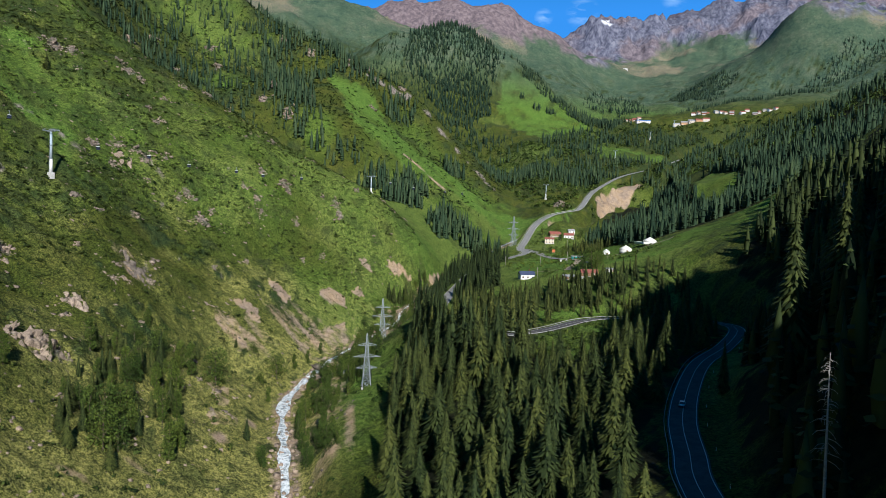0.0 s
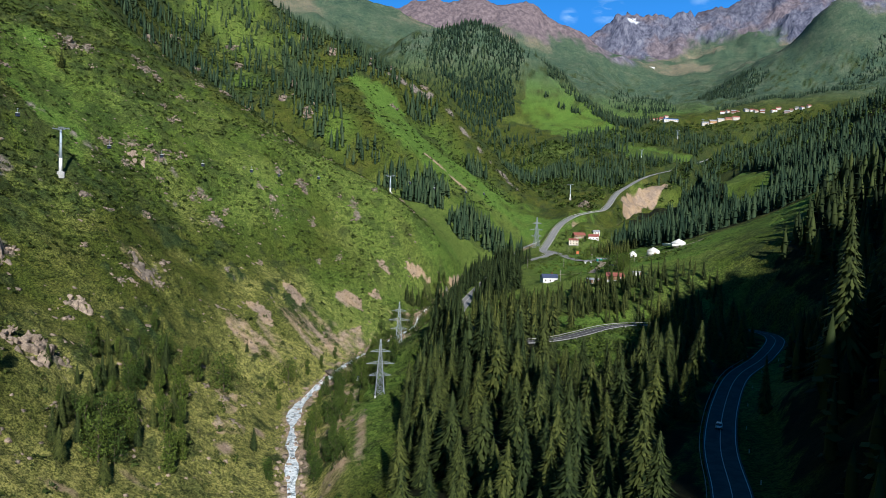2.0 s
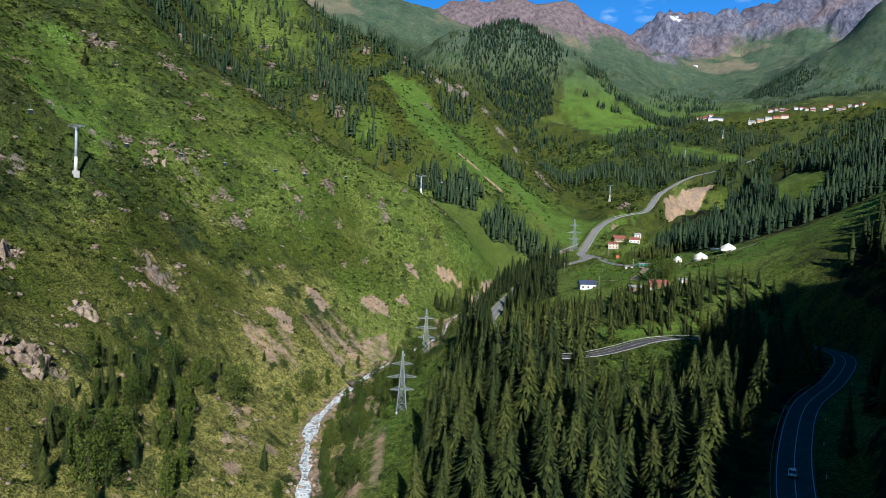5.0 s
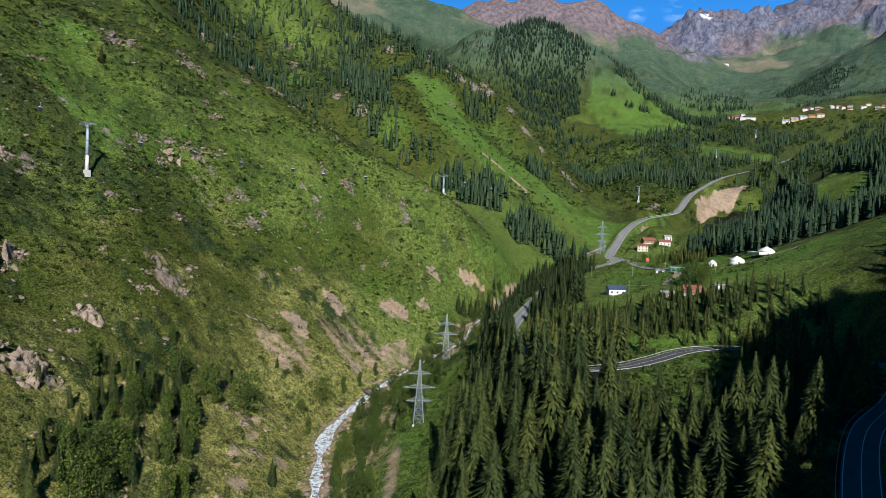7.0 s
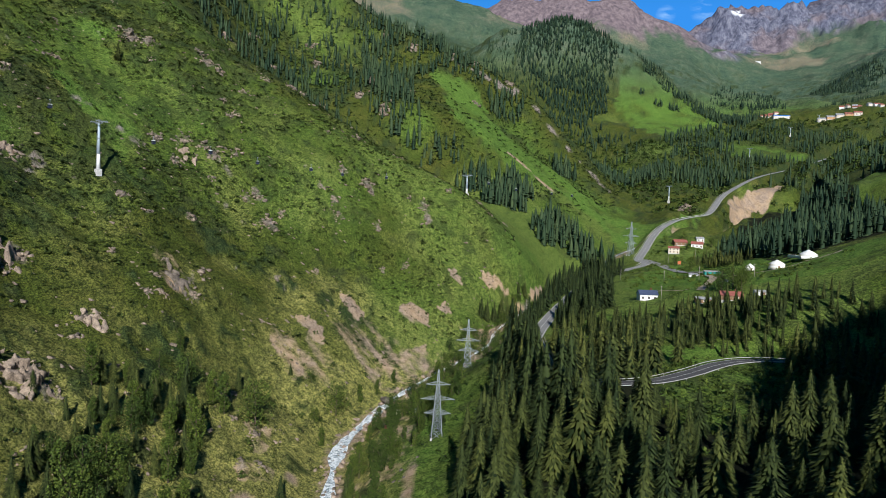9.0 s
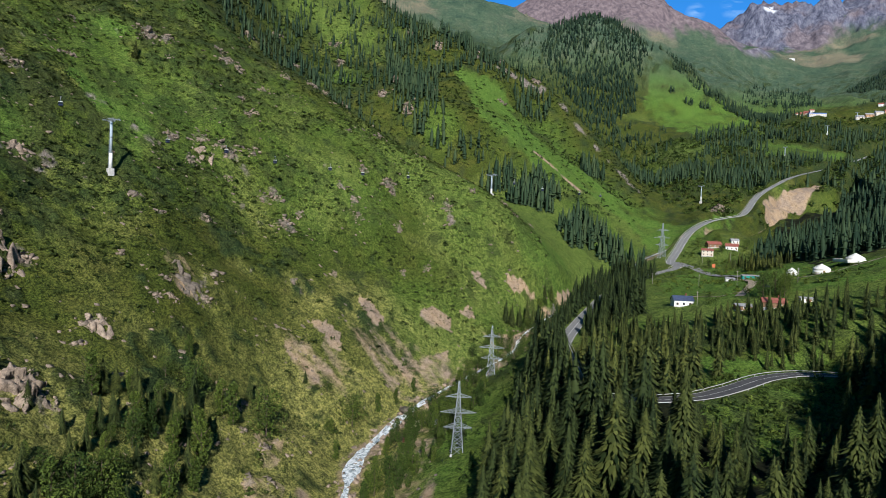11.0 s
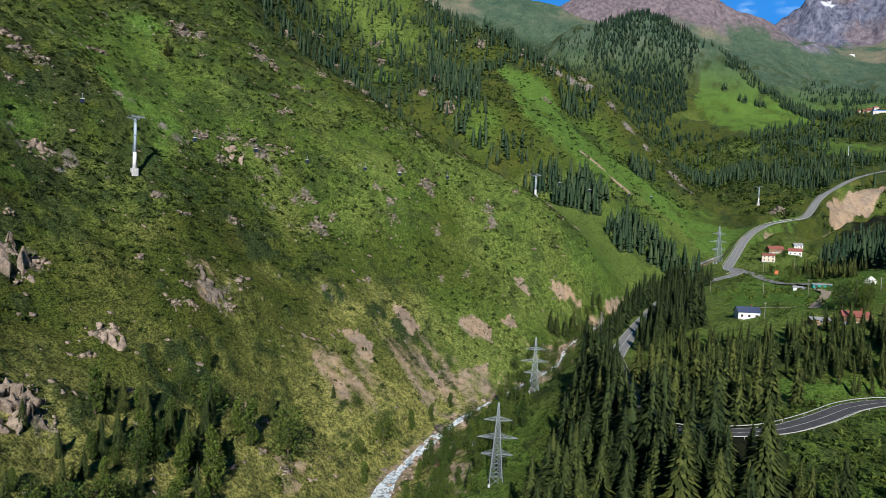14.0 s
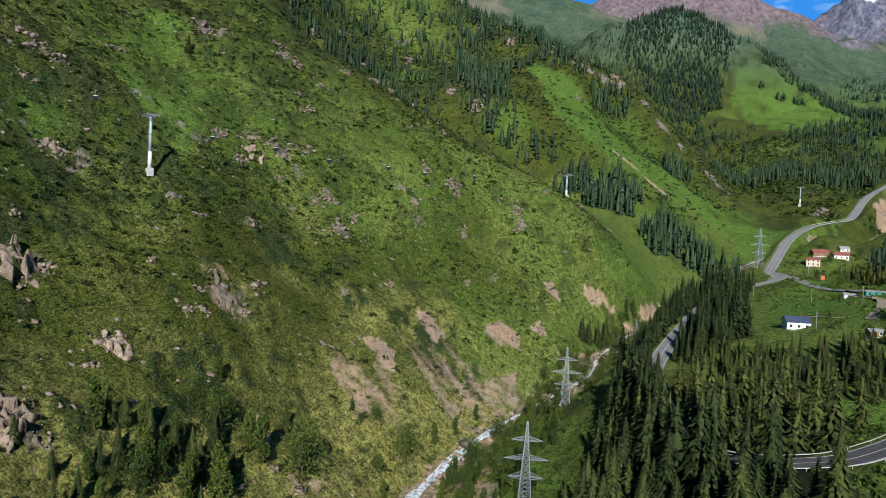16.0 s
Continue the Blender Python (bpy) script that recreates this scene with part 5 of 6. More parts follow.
TIMBER = simple("brown_timber", (0.16, 0.09, 0.05), (0.34, 0.21, 0.12), 1.2)
ORANGE_WOOD = simple("honey_timber", (0.42, 0.24, 0.12), (0.58, 0.36, 0.20), 0.8)
ROOF_BLUE = simple("dark_blue_sheet_roof", (0.035, 0.05, 0.10), (0.08, 0.10, 0.17), 1.0, 0.5, 0.4)
ROOF_RED = simple("red_sheet_roof", (0.20, 0.06, 0.045), (0.36, 0.13, 0.10), 1.0, 0.6, 0.3)
ROOF_GREY = simple("grey_sheet_roof", (0.22, 0.22, 0.23), (0.40, 0.40, 0.41), 1.0, 0.6, 0.3)
ROOF_BLUE_BRIGHT = simple("bright_blue_roof", (0.02, 0.13, 0.50), (0.04, 0.20, 0.62), 1.0, 0.5, 0.3)
TEAL = simple("teal_paint", (0.02, 0.22, 0.20), (0.05, 0.34, 0.30), 1.0)
FELT = simple("white_felt", (0.72, 0.71, 0.68), (0.86, 0.85, 0.82), 0.8, 0.9)
RUST = simple("rusty_red_paint", (0.14, 0.05, 0.035), (0.28, 0.10, 0.07), 1.0)
ORANGE_PAINT = simple("orange_red_paint", (0.42, 0.10, 0.04), (0.58, 0.17, 0.07), 1.0, 0.6, 0.3)
NAVY = simple("navy_cabin_paint", (0.015, 0.02, 0.06), (0.035, 0.045, 0.11), 2, 0.3, 0.5)
CAR_WHITE = simple("white_car_paint", (0.72, 0.73, 0.74), (0.82, 0.82, 0.82), 2, 0.25, 0.5)
CAR_DARK = simple("dark_car_paint", (0.03, 0.03, 0.035), (0.06, 0.06, 0.065), 2, 0.25, 0.5)
RUBBER = simple("rubber", (0.02, 0.02, 0.02), (0.04, 0.04, 0.04), 4)
GLASS, nt, bsdf = material("window_glass", 0.08, 0.6)
bsdf.inputs["Base Color"].default_value = (0.03, 0.04, 0.05, 1)


def box(bm, sx, sy, sz, m=Matrix.Identity(4), bevel=0.0):
    """A block on its base centre."""
    made = bmesh.ops.create_cube(bm, size=1, matrix=m @ Matrix.Translation((0, 0, sz / 2)) @ Matrix.Diagonal((sx, sy, sz, 1)))
    if bevel:
        edges = list({e for v in made["verts"] for e in v.link_edges})
        bmesh.ops.bevel(bm, geom=edges, offset=bevel, segments=1, affect="EDGES")
    return bm


def beam(bm, p, q, w):
    """A square bar from p to q."""
    p, q = Vector(p), Vector(q)
    m = Matrix.Translation(p) @ (q - p).to_track_quat("Z", "Y").to_matrix().to_4x4()
    return box(bm, w, w, (q - p).length, m)


def bent_bar(pts, w):
    """One continuous square bar through pts, mostly upright."""
    bm = bmesh.new()
    rings = [[bm.verts.new((p[0] + a * w / 2, p[1] + b * w / 2, p[2])) for a, b in ((1, 1), (-1, 1), (-1, -1), (1, -1))] for p in pts]
    for r, s in zip(rings, rings[1:]):
        for k in range(4):
            bm.faces.new((r[k], r[(k + 1) % 4], s[(k + 1) % 4], s[k]))
    bm.faces.new(rings[0][::-1]), bm.faces.new(rings[-1])
    return bm


def tube(bm, z0, r0, z1, r1, sides=16, m=Matrix.Identity(4)):
    made = bmesh.ops.create_cone(bm, cap_ends=True, segments=sides, radius1=r0, radius2=r1, depth=z1 - z0, matrix=m @ Matrix.Translation((0, 0, (z0 + z1) / 2)))
    for v in made["verts"]:
        for f in v.link_faces:
            f.smooth = len(f.verts) == 4
    return bm


def thing(name, label, category, m, group=""):
    ob = tagged(new(name), label, category, group)
    ob.matrix_basis = m
    return ob


def at(x, y, turn=0.0, sink=0.3):
    return pose(x, y, ground_z(x, y) - sink, 0, 0, turn)


# lattice pylons
def pylon(x, y, turn, high=30.0):
    py = thing("power_pylon", "grey steel lattice power pylon with three crossarms", "pylon", at(x, y, turn, 0.6) @ Matrix.Diagonal((high / 30, high / 30, high / 30, 1)), "power pylons in the valley")
    def half(z):
        return 2.5 - (2.5 - 0.75) * min(z, 22) / 22 if z < 22 else 0.75 - 0.55 * (z - 22) / 8.5
    levels = [0, 3.6, 7.0, 10.0, 12.8, 15.4, 17.9, 20.2, 22.4, 24.4, 26.4, 28.4, 30.5]
    for sx, sy in ((1, 1), (-1, 1), (-1, -1), (1, -1)):
        part("leg", bent_bar([(sx * half(z), sy * half(z), z) for z in levels], 0.26), STEEL, py)
    for k in range(4):
        r = Matrix.Rotation(k * math.pi / 2, 3, "Z")
        bm = bmesh.new()
        for a, b in zip(levels, levels[1:]):
            p, q = half(a), half(b)
            for s in (1, -1):
                beam(bm, r @ Vector((s * p, p, a)), r @ Vector((-s * q, q, b)), 0.13)
            beam(bm, r @ Vector((q, q, b)), r @ Vector((-q, q, b)), 0.12)
        part("bracing", bm, STEEL, py)
    for z, w in ((11.0, 6.0), (17.3, 7.6), (23.8, 5.4)):
        h = half(z)
        arm = part("crossarm", box(bmesh.new(), 2 * w, 0.16, 0.16, Matrix.Translation((0, 0, z + 0.12))), STEEL, py)
        for s in (1, -1):
            for t in (1, -1):
                for p, q, thick in (((s * h, t * h, z), (s * w, 0, z + 0.2), 0.15), ((s * h, t * h, z + 1.5), (s * w, 0, z + 0.2), 0.13), ((s * (h + (w - h) * 0.4), t * h * 0.6, z + 0.08), (s * h, t * h, z + 1.5), 0.10)):
                    part("strut", beam(bmesh.new(), p, q, thick), STEEL, arm)
        for s in (1, -1):
            bm = bmesh.new()
            for k in range(6):
                tube(bm, z - 1.5 + 0.25 * k, 0.14, z - 1.38 + 0.25 * k, 0.06, 8, Matrix.Translation((s * (w - 0.2), 0, 0)))
            part("insulator", bm, GLASS, arm)
    for sx, sy in ((1, 1), (-1, 1), (-1, -1), (1, -1)):
        part("footing", box(bmesh.new(), 0.9, 0.9, 1.0, Matrix.Translation((sx * 2.5, sy * 2.5, -0.4)), 0.08), CONCRETE, py)
    return py


for x, y, turn, high in ((-41, 373, 12, 30), (-42.5, 485, 8, 29.5), (87, 832, 20, 36)):
    pylon(x, y, turn, high)

# cable-car line: towers, ropes, cabins
LINE = Vector((0.513, 0.858, 0)).normalized()
ACROSS = Vector((LINE.y, -LINE.x, 0))
ROPE_TURN = math.degrees(math.atan2(LINE.y, LINE.x)) - 90


def cable_tower(x, y, high):
    m = at(x, y, ROPE_TURN, 0.8)
    tw = thing("cableway_tower", "tall pale steel cableway tower with a crossarm on a concrete block", "cableway tower", m, "towers of the cableway")
    part("foundation", box(bmesh.new(), 3.2, 3.2, 4.2, Matrix.Identity(4), 0.15), CONCRETE, tw)
    part("lower_shaft", tube(bmesh.new(), 3.9, 1.05, high * 0.42, 0.88, 20), WHITEWASH, tw, "whiter lower tube of the shaft")
    part("upper_shaft", tube(bmesh.new(), high * 0.42, 0.85, high - 0.6, 0.6, 20), TOWER_PAINT, tw)
    for z in (high * 0.42, high * 0.7):
        part("flange", tube(bmesh.new(), z - 0.12, 1.1, z + 0.12, 1.1, 20), STEEL, tw)
    arm = part("crossarm", box(bmesh.new(), 8.4, 0.7, 0.8, Matrix.Translation((0, 0, high - 0.7)), 0.06), STEEL, tw)
    for s in (1, -1):
        frame_bm = bmesh.new()
        beam(frame_bm, (s * 3.9, -3.2, high + 0.4), (s * 3.9, 3.2, high + 0.4), 0.35)
        for k in range(6):
            tube(frame_bm, -0.15, 0.34, 0.15, 0.34, 12, Matrix.Translation((s * 3.9, -2.9 + 1.16 * k, high + 0.1)) @ Matrix.Rotation(math.pi / 2, 4, "Y"))
        part("sheave_train", frame_bm, STEEL, arm)
        walkway = bmesh.new()
        box(walkway, 0.8, 6.0, 0.08, Matrix.Translation((s * 3.1, 0, high + 0.1)))
        for k in (-3, 0, 3):
            beam(walkway, (s * 2.75, k, high + 0.1), (s * 2.75, k, high + 1.2), 0.07)
        beam(walkway, (s * 2.75, -3, high + 1.2), (s * 2.75, 3, high + 1.2), 0.07)
        part("walkway", walkway, STEEL, arm)
    bm = bmesh.new()
    for s in (0.25, -0.25):
        beam(bm, (s, -1.3, 4.2), (s, -0.85, high - 0.8), 0.06)
    for k in range(int(high - 6)):
        beam(bm, (-0.25, -1.28 + 0.015 * k, 5 + k), (0.25, -1.28 + 0.015 * k, 5 + k), 0.05)
    part("ladder", bm, STEEL, tw)
    return m @ Vector((0, 0, high + 0.1))


TOWERS = [(-422, 139, 24), (-250, 427, 30.5), (-78, 715, 21), (172, 1140, 26), (385, 1528, 24), (544, 1797, 22), (690, 2040, 20)]
heads = [cable_tower(*t) for t in TOWERS]


def sagging(a, b, t, sag):
    return a.lerp(b, t) - Vector((0, 0, 4 * sag * t * (1 - t)))


SAGS = [8, 9, 14, 12, 8, 8]
for s in (1, -1):
    bm = bmesh.new()
    for a, b, sag in zip(heads, heads[1:], SAGS):
        pts = [sagging(a, b, k / 24, sag) + ACROSS * 3.9 * s for k in range(25)]
        for p, q in zip(pts, pts[1:]):
            beam(bm, p, q, 0.035)
    tagged(part("haul_rope", bm, RUBBER), "thin steel rope strung between the cableway towers", "cable")


def cabin(place, turn):
    """A cableway cabin hung from its rope at place."""
    g = thing("cableway_cabin", "small dark-blue cableway cabin hanging from the rope", "cabin", Matrix.Translation(place) @ Matrix.Rotation(radians(turn), 4, "Z"), "cabins of the cableway")
    bm = bmesh.new()
    beam(bm, (0, 0, 0.1), (0, 0, -2.4), 0.14)
    box(bm, 0.5, 0.7, 0.25, Matrix.Translation((0, 0, -0.15)))
    part("hanger", bm, STEEL, g)
    bm = bmesh.new()
    box(bm, 2.0, 2.0, 0.95, Matrix.Translation((0, 0, -4.7)), 0.3)
    shell = part("shell", bm, NAVY, g)
    part("roof", box(bmesh.new(), 1.9, 1.9, 0.35, Matrix.Translation((0, 0, -2.75)), 0.14), WHITEWASH, g, "white rounded roof")
    for k in range(4):
        r = Matrix.Rotation(k * math.pi / 2, 4, "Z")
        part("window", box(bmesh.new(), 1.55, 0.06, 1.05, r @ Matrix.Translation((0, -0.92, -3.78))), GLASS, shell)
        part("post", box(bmesh.new(), 0.12, 0.12, 1.1, r @ Matrix.Translation((0.86, -0.86, -3.82))), NAVY, shell)


for span, t, s in ((0, 0.55, 1), (0, 0.78, -1), (0, 0.92, 1), (1, 0.10, -1), (1, 0.2, 1), (1, 0.32, -1), (1, 0.44, 1), (1, 0.55, -1), (1, 0.67, 1), (1, 0.8, -1), (2, 0.06, 1), (2, 0.18, -1), (2, 0.3, 1), (2, 0.42, -1)):
    cabin(sagging(heads[span], heads[span + 1], t, SAGS[span]) + ACROSS * 3.9 * s - Vector((0, 0, 0.1)), ROPE_TURN)


# houses
def house(name, label, x, y, turn, sx, sy, wall_h, roof_h, wall_mat, roof_mat, windows=3, storeys=1, chimney=True, group=""):
    """A gabled house; its front looks to the south before it is turned."""
    low = min(ground_z(x + a, y + b) for a in (-sx / 2, sx / 2) for b in (-sy / 2, sy / 2))
    h = thing(name, label, "house", pose(x, y, low - 0.1, 0, 0, turn), group)
    lift = max(0.0, ground_z(x, y) - low) * 0.6
    wall_h = wall_h + lift
    bm = bmesh.new()
    prof = [(-sy / 2, 0), (sy / 2, 0), (sy / 2, wall_h), (0, wall_h + roof_h), (-sy / 2, wall_h)]
    ends = [[bm.verts.new((s * sx / 2, p, q)) for p, q in prof] for s in (-1, 1)]
    bm.faces.new(ends[0][::-1]), bm.faces.new(ends[1])
    for k in range(5):
        bm.faces.new((ends[0][k], ends[0][(k + 1) % 5], ends[1][(k + 1) % 5], ends[1][k]))
    bmesh.ops.recalc_face_normals(bm, faces=bm.faces)
    wall = part("wall", bm, wall_mat, h)
    bm = bmesh.new()
    over, run = 0.5, math.hypot(sy / 2, roof_h)
    for s in (1, -1):
        ang = math.atan2(roof_h, sy / 2)
        m = Matrix.Translation((0, 0, wall_h + roof_h + 0.05)) @ Matrix.Rotation(-s * ang, 4, "X") @ Matrix.Translation((0, s * (run + over) / 2, 0))
        box(bm, sx + 2 * over, run + over, 0.16, m)
    roof = part("roof", bm, roof_mat, h)
    if chimney:
        part("chimney", box(bmesh.new(), 0.7, 0.7, roof_h + 1.2, Matrix.Translation((sx * 0.22, sy * 0.15, wall_h + 0.2)), 0.04), RUST, roof)
    for st in range(storeys):
        z = lift + wall_h * 0 + 0.95 + 2.9 * st
        for k in range(windows):
            for side in (-1, 1):
                m = Matrix.Translation(((k + 0.5) / windows * sx - sx / 2, side * (sy / 2 + 0.02), z))
                w = part("window", box(bmesh.new(), 1.25, 0.10, 1.35, m), TIMBER if wall_mat is not TIMBER else WHITEWASH, h)
                part("pane", box(bmesh.new(), 1.0, 0.14, 1.1, m @ Matrix.Translation((0, 0, 0.12))), GLASS, w)
    part("door", box(bmesh.new(), 1.0, 0.12, 2.05, Matrix.Translation((sx / 2 + 0.02 - 1.6, -sy / 2 - 0.03, lift + 0.05)), 0.02), TIMBER, h)
    part("plinth", box(bmesh.new(), sx + 0.2, sy + 0.2, 0.5 + lift, Matrix.Translation((0, 0, -0.3))), CONCRETE, h)
    return h


house("house", "white plastered cottage with a dark-blue sheet-metal roof", 65, 517, 8, 11, 8, 3.6, 2.4, WHITEWASH, ROOF_BLUE, 3)
house("house", "cream two-storey house with a low red roof", 131, 828, -6, 11, 9, 5.6, 1.8, CREAM, ROOF_RED, 3, 2)
house("house", "brown house with a rusty red roof", 142, 858, 10, 14, 9, 3.6, 2.8, TIMBER, ROOF_RED, 3)
house("house", "white house with a red-brown roof among the trees", 160, 856, -12, 12, 9, 3.8, 2.8, WHITEWASH, ROOF_RED, 3)
house("house", "small white cottage with a grey roof", 168, 884, 5, 8, 7, 3.0, 2.2, WHITEWASH, ROOF_GREY, 2)
house("house", "weathered timber house with a red sheet roof", 104, 475, -6, 11, 8, 2.8, 2.0, TIMBER, ROOF_RED, 2)
house("shed", "low brown timber shed with a grey roof", 91, 483, 6, 8, 6, 2.4, 1.0, TIMBER, ROOF_GREY, 1, 1, False)
house("shed", "small pale shed with a flat grey roof", 118, 471, 4, 6, 4, 2.4, 0.6, WHITEWASH, ROOF_GREY, 1, 1, False)
house("kiosk", "teal-painted kiosk with a pale roof by the track", 122, 606, 4, 11, 4, 2.8, 0.5, TEAL, ROOF_GREY, 3, 1, False)
house("shed", "small white hut beside the road", 112, 622, 0, 6, 4, 2.6, 0.8, WHITEWASH, ROOF_GREY, 1, 1, False)
house("hut", "ruined stone hut with a bleached plank roof by the river", -72, 431, 25, 6.5, 4.2, 2.2, 0.8, CREAM, DEADWOOD, 1, 1, False)
house("shed", "small blue-grey tool shed on the bank", -60, 424, 40, 2.4, 2.2, 1.9, 0.5, ROOF_GREY, ROOF_BLUE, 1, 1, False)


def yurt(x, y, r, wall_h, roof_h):
    base = ground_z(x, y)
    yu = thing("yurt", "round white felt yurt with a domed roof on the meadow", "yurt", Matrix.Translation((x, y, base - 0.5)), "yurts on the meadow")
    part("wall", tube(bmesh.new(), 0, r, wall_h + 0.5, r * 0.98, 28), FELT, yu)
    bm = bmesh.new()
    for k in range(6):
        a, b = k / 6, (k + 1) / 6
        ra, rb = r * 1.04 * (1 - a ** 1.5 * 0.86), r * 1.04 * (1 - b ** 1.5 * 0.86)
        tube(bm, wall_h + 0.5 + roof_h * a, ra, wall_h + 0.5 + roof_h * b, rb, 28)
    roof = part("roof", bm, FELT, yu)
    part("crown_ring", tube(bmesh.new(), wall_h + 0.45 + roof_h, r * 0.17, wall_h + 0.8 + roof_h, r * 0.12, 16), FELT, roof)
    part("door", box(bmesh.new(), 1.1, 0.3, 1.8, Matrix.Translation((0, -r, 0.5)), 0.03), TIMBER, yu)
    for z in (1.0, wall_h * 0.75 + 0.5):
        part("band", tube(bmesh.new(), z, r * 1.012, z + 0.12, r * 1.012, 28), CREAM, yu)


yurt(139, 571, 3.2, 2.0, 2.6)
yurt(150, 551, 5.0, 2.6, 2.9)
yurt(176, 572, 5.6, 2.4, 3.2)
deck = thing("deck", "white railed deck round the yurt", "deck", pose(178, 570, ground_z(178, 570) - 0.6, 0, 0, 14))
part("floor", box(bmesh.new(), 26, 15, 0.9), CONCRETE, deck)
for sx, sy, w, d in ((0, -7.4, 26, 0.12), (0, 7.4, 26, 0.12), (-12.9, 0, 0.12, 15), (12.9, 0, 0.12, 15)):
    part("rail", box(bmesh.new(), w, d, 1.0, Matrix.Translation((sx, sy, 0.9))), WHITEWASH, deck)


# vehicles
def car(x, y, z, turn, paint, label):
    c = thing("car", label, "car", pose(x, y, z, 0, 0, turn), "cars on the road")
    bm = bmesh.new()
    box(bm, 1.8, 4.3, 0.62, Matrix.Translation((0, 0, 0.3)), 0.14)
    body = part("body", bm, paint, c)
    bm = bmesh.new()
    made = bmesh.ops.create_cube(bm, size=1, matrix=Matrix.Translation((0, -0.15, 1.18)) @ Matrix.Diagonal((1.6, 2.5, 0.6, 1)))
    for v in made["verts"]:
        if v.co.z > 1.2:
            v.co.y = -0.15 + (v.co.y + 0.15) * 0.68
            v.co.x *= 0.86
    cab = part("cabin", bm, GLASS, body)
    part("roof", box(bmesh.new(), 1.38, 1.75, 0.06, Matrix.Translation((0, -0.15, 1.475)), 0.02), paint, cab)
    for sx in (-1, 1):
        for sy in (-1.3, 1.3):
            m = Matrix.Translation((sx * 0.82, sy, 0.33)) @ Matrix.Rotation(math.pi / 2, 4, "Y")
            w = part("wheel", tube(bmesh.new(), -0.11, 0.33, 0.11, 0.33, 16, m), RUBBER, c)
            part("rim", tube(bmesh.new(), -0.12, 0.2, 0.12, 0.2, 12, m), STEEL, w)
        part("headlight", box(bmesh.new(), 0.38, 0.08, 0.16, Matrix.Translation((sx * 0.62, 2.13, 0.62))), WHITEWASH, body)
        part("tail_light", box(bmesh.new(), 0.34, 0.08, 0.16, Matrix.Translation((sx * 0.64, -2.13, 0.66))), RUST, body)
    for sy in (2.14, -2.14):
        part("bumper", box(bmesh.new(), 1.7, 0.14, 0.22, Matrix.Translation((0, sy, 0.34)), 0.04), CAR_DARK, body)


car(74.5, 204, 77.25, -22, CAR_WHITE, "white saloon car driving on the asphalt road")
car(110, 628, ground_z(110, 628) + 0.02, 60, CAR_DARK, "dark car parked by the hamlet")
car(114, 612, ground_z(114, 612) + 0.02, 80, CAR_WHITE, "white car parked beside the small hut")
car(112, 523, ground_z(112, 523) + 0.02, 70, NAVY, "dark-blue car parked near the timber house")
tank = thing("tank", "rusty red cylindrical tank lying on the bank", "tank", at(-70, 404, 25, 0.1))
part("drum", tube(bmesh.new(), -2.2, 1.1, 2.2, 1.1, 18, Matrix.Translation((0, 0, 1.2)) @ Matrix.Rotation(math.pi / 2, 4, "Y")), RUST, tank)
for s in (-1.3, 1.3):
    part("cradle", box(bmesh.new(), 0.3, 1.6, 0.5, Matrix.Translation((s, 0, 0))), CONCRETE, tank)


sign = thing("signboard", "orange-red roadside signboard on two posts", "sign", at(124, 752, 10, 0.2))
for s in (-1.1, 1.1):
    part("post", tube(bmesh.new(), 0, 0.1, 3.4, 0.09, 10, Matrix.Translation((s, 0, 0))), STEEL, sign)
part("board", box(bmesh.new(), 3.0, 0.14, 3.2, Matrix.Translation((0, -0.12, 2.0)), 0.03), ORANGE_PAINT, sign)


# guard rails, bridge, poles
def guard_rail(line, side, label, mat, high=0.8, every=3):
    g = tagged(new("guard_rail"), label, "guard rail", "guard rails along the road")
    d = np.gradient(line[:, :2], axis=0)
    d /= np.linalg.norm(d, axis=1)[:, None]
    pts = [Vector((p[0] + side * e[1], p[1] - side * e[0], p[2])) for p, e in zip(line, d)]
    bm = bmesh.new()
    for p, q in zip(pts, pts[1:]):
        up = Vector((0, 0, high * 0.72))
        m = Matrix.Translation((p + q) / 2 + up) @ (q - p).to_track_quat("Y", "Z").to_matrix().to_4x4()
        box(bm, 0.1, (q - p).length + 0.05, high * 0.32, m)
    part("rail", bm, mat, g)
    post = fast_mesh("post", *trunk_shape(0.10, 0.09, high + 0.3), mat)
    for p in pts[::every]:
        o = part("post", post, None, g)
        o.location = p - Vector((0, 0, 0.3))


sel = (ROAD_L[:, 1] > 340) & (ROAD_L[:, 0] < 128)
guard_rail(ROAD_L[sel], 5.0, "pale low guard rail on the inner edge of the bend", CONCRETE, 0.65)
guard_rail(ROAD_L[sel], -5.0, "pale low guard rail on the outer edge of the bend", CONCRETE, 0.65)
sel = (ROAD_L[:, 1] > 100) & (ROAD_L[:, 1] < 300)
guard_rail(ROAD_L[sel], -5.0, "grey steel guard rail along the shaded road", STEEL)
sel = (ROAD_UP_L[:, 1] > 760) & (ROAD_UP_L[:, 1] < 1180)
guard_rail(ROAD_UP_L[sel], -5.0, "pale concrete parapet above the hamlet", CONCRETE, 1.2)
guard_rail(ROAD_UP_L[sel], 5.0, "pale concrete parapet along the climbing road", CONCRETE, 1.2)
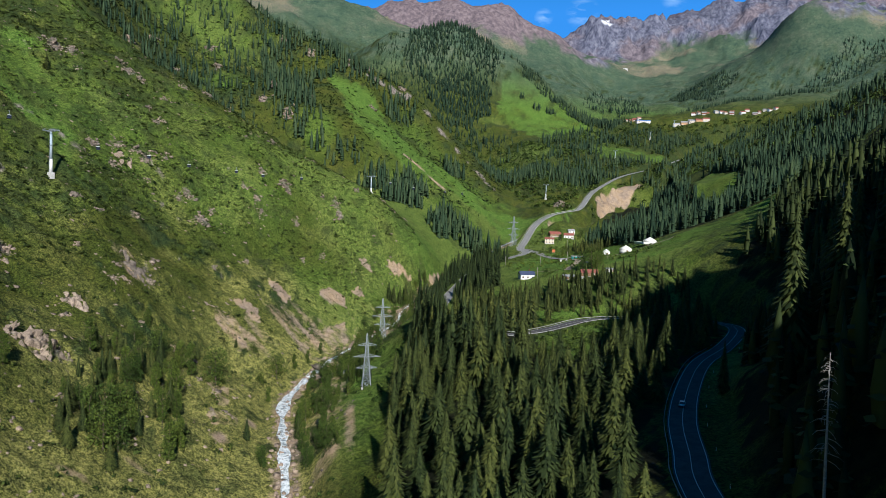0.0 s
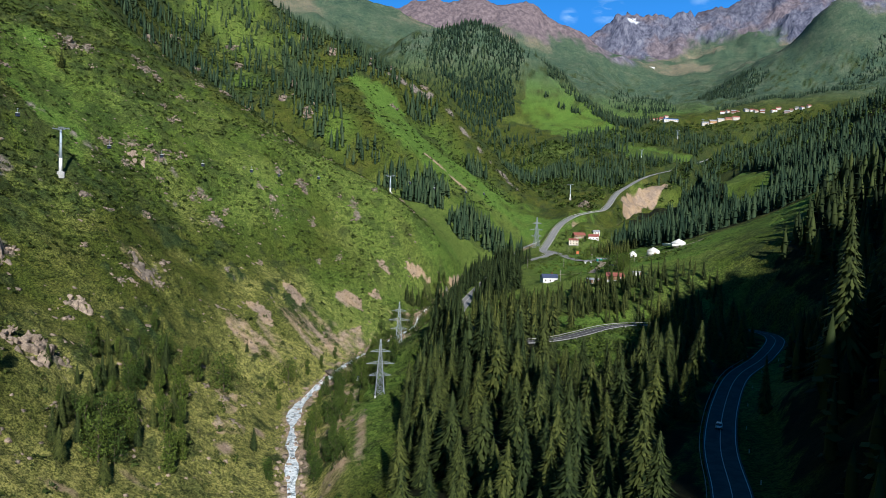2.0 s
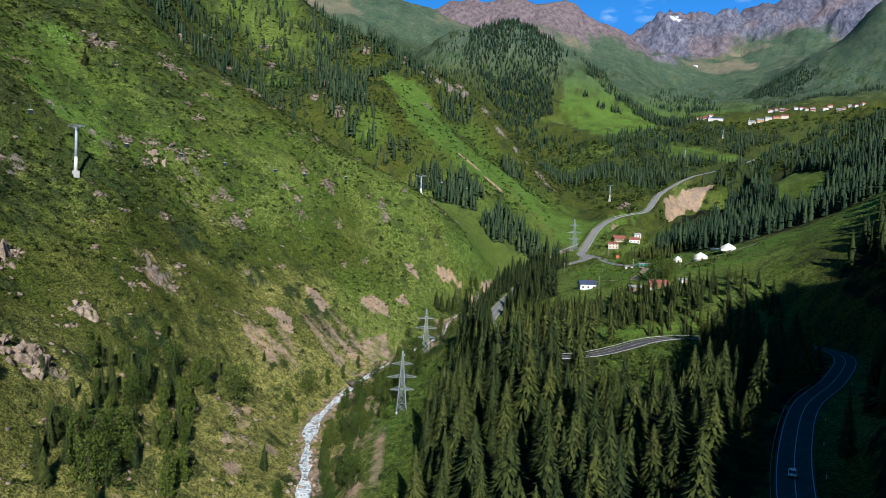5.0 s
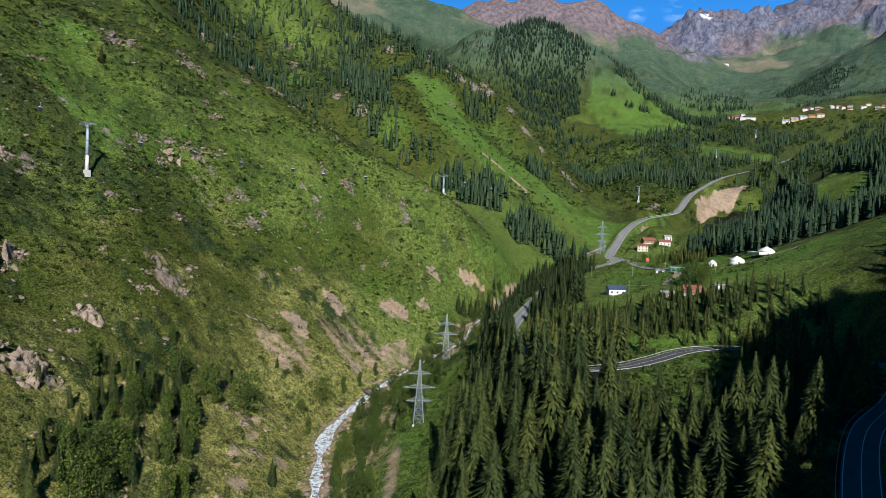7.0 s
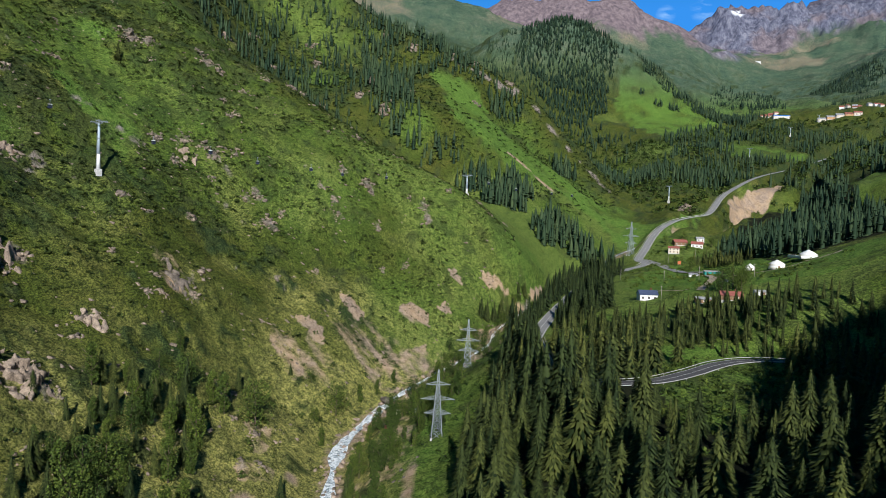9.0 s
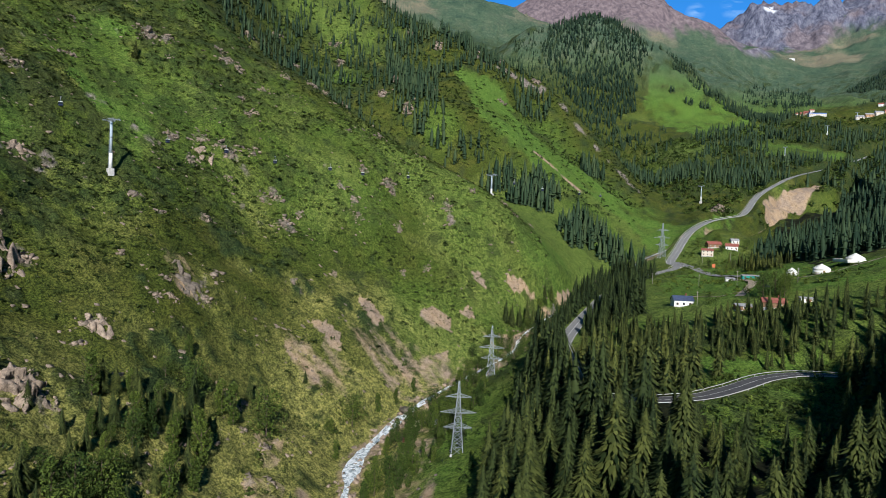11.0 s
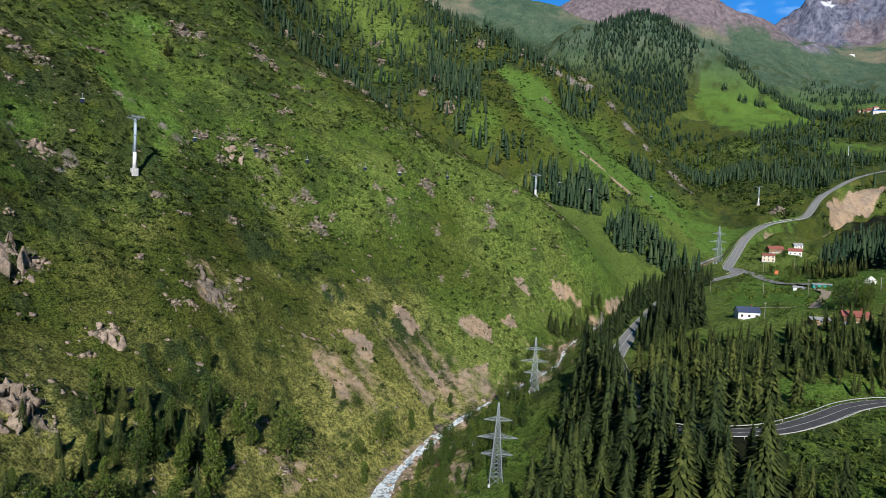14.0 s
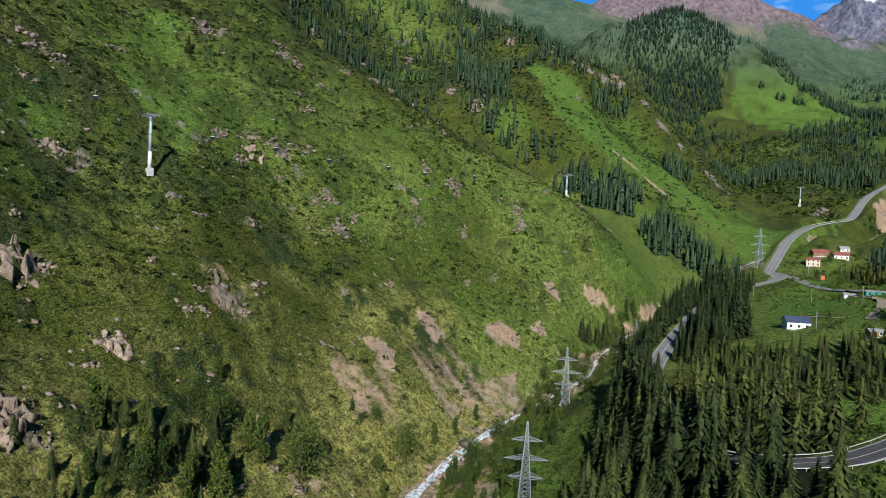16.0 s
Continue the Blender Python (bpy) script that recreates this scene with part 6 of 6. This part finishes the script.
for x, y, high in ((72, 508, 9), (104, 560, 10), (88, 604, 9), (128, 520, 9), (60, 640, 9), (-6, 470, 8), (148, 800, 10), (118, 776, 10)):
    pole = thing("utility_pole", "slim wooden utility pole with a short crossarm", "pole", at(x, y, high * 20, 0.5), "utility poles in the hamlet")
    part("shaft", tube(bmesh.new(), 0, 0.17, high, 0.11, 10), DEADWOOD, pole)
    part("crossarm", box(bmesh.new(), 1.6, 0.12, 0.14, Matrix.Translation((0, 0, high - 0.8))), DEADWOOD, pole)
for k in range(9):
    p = ROAD_L[np.argmin(np.abs(ROAD_L[:, 1] - (120 + 22 * k)))]
    marker = thing("marker_post", "small white roadside marker post", "post", Matrix.Translation((p[0] + 6.4, p[1] - 1.5, ground_z(p[0] + 6.4, p[1] - 1.5) - 0.1)), "marker posts along the road")
    part("shaft", box(bmesh.new(), 0.16, 0.12, 1.1, Matrix.Identity(4), 0.02), WHITEWASH, marker)
    part("reflector", box(bmesh.new(), 0.12, 0.14, 0.18, Matrix.Translation((0, 0, 0.8))), RUST, marker)


# dead spruces
def snag(x, y, high, seed, label):
    rng = np.random.default_rng(seed)
    t = thing("dead_spruce", label, "dead tree", Matrix.Translation((x, y, ground_z(x, y) - 0.4)))
    part("trunk", fast_mesh("trunk", *trunk_shape(0.36, 0.05, high, 10), DEADWOOD), None, t)
    for k in range(80):
        bm = bmesh.new()
        z = high * rng.uniform(0.42, 0.99)
        a, reach = rng.uniform(0, 6.28), (0.5 + 2.4 * (1 - z / high)) * rng.uniform(0.5, 1.0) + 0.4
        p = Vector((0, 0, z))
        q = p + Vector((reach * math.cos(a), reach * math.sin(a), -0.15 * reach))
        beam(bm, p, q, 0.05)
        beam(bm, q, q + Vector((0.5 * reach * math.cos(a + 0.3), 0.5 * reach * math.sin(a + 0.3), -0.45 * reach)), 0.035)
        part("branch", bm, DEADWOOD, t)


snag(66, 113, 32, 3, "bare silver-grey dead spruce standing below the road")
snag(118, 199, 42, 4, "tall bare dead spruce among the shaded spruces")
snag(122, 203, 37, 6, "slim grey dead spruce beside its taller neighbour")
snag(-14, 628, 14, 7, "small dead spruce with reddish bare twigs")

# upper village
rng = np.random.default_rng(71)
for k in range(5):
    house("chalet_block", "long honey-coloured timber chalet with balconies in the far village", 700 + 24 * k, 2052 + 4 * k, rng.uniform(-8, 8), 20, 11, 7.0, 4.5, ORANGE_WOOD if k % 2 else CREAM, ROOF_RED if k > 2 else ROOF_GREY, 6, 3, False, "buildings of the upper village")
for k in range(17):
    x, y = 790 + 13.5 * k + rng.uniform(-4, 4), 2150 - 5 * k + rng.uniform(-16, 16)
    wall, roof = ((WHITEWASH, ROOF_RED), (CREAM, ROOF_RED), (RUST, ROOF_GREY), (TIMBER, ROOF_RED), (CREAM, ROOF_GREY))[k % 5]
    house("village_house", "pale house with a coloured roof in the far village", x, y, rng.uniform(-25, 25), rng.uniform(9, 15), rng.uniform(8, 11), rng.uniform(3.2, 5.5), rng.uniform(3, 4.5), wall, roof, 4, 2, False, "buildings of the upper village")
house("hall", "low hall with a bright blue roof at the meadow's foot", 612, 2100, 4, 44, 14, 5, 3, CREAM, ROOF_BLUE_BRIGHT, 8, 1, False)
house("hotel", "long white hotel on the far saddle", 1020, 3940, 5, 54, 14, 6, 2, WHITEWASH, ROOF_GREY, 10, 2, False)
for k in range(5):
    x, y = 560 + 13 * k, 2140 + rng.uniform(-14, 14)
    house("village_house", "small reddish house at the edge of the far meadow", x, y, rng.uniform(-25, 25), 12, 9, 5, 3.5, (RUST, CREAM, TIMBER)[k % 3], ROOF_RED, 3, 1, False, "buildings of the upper village")
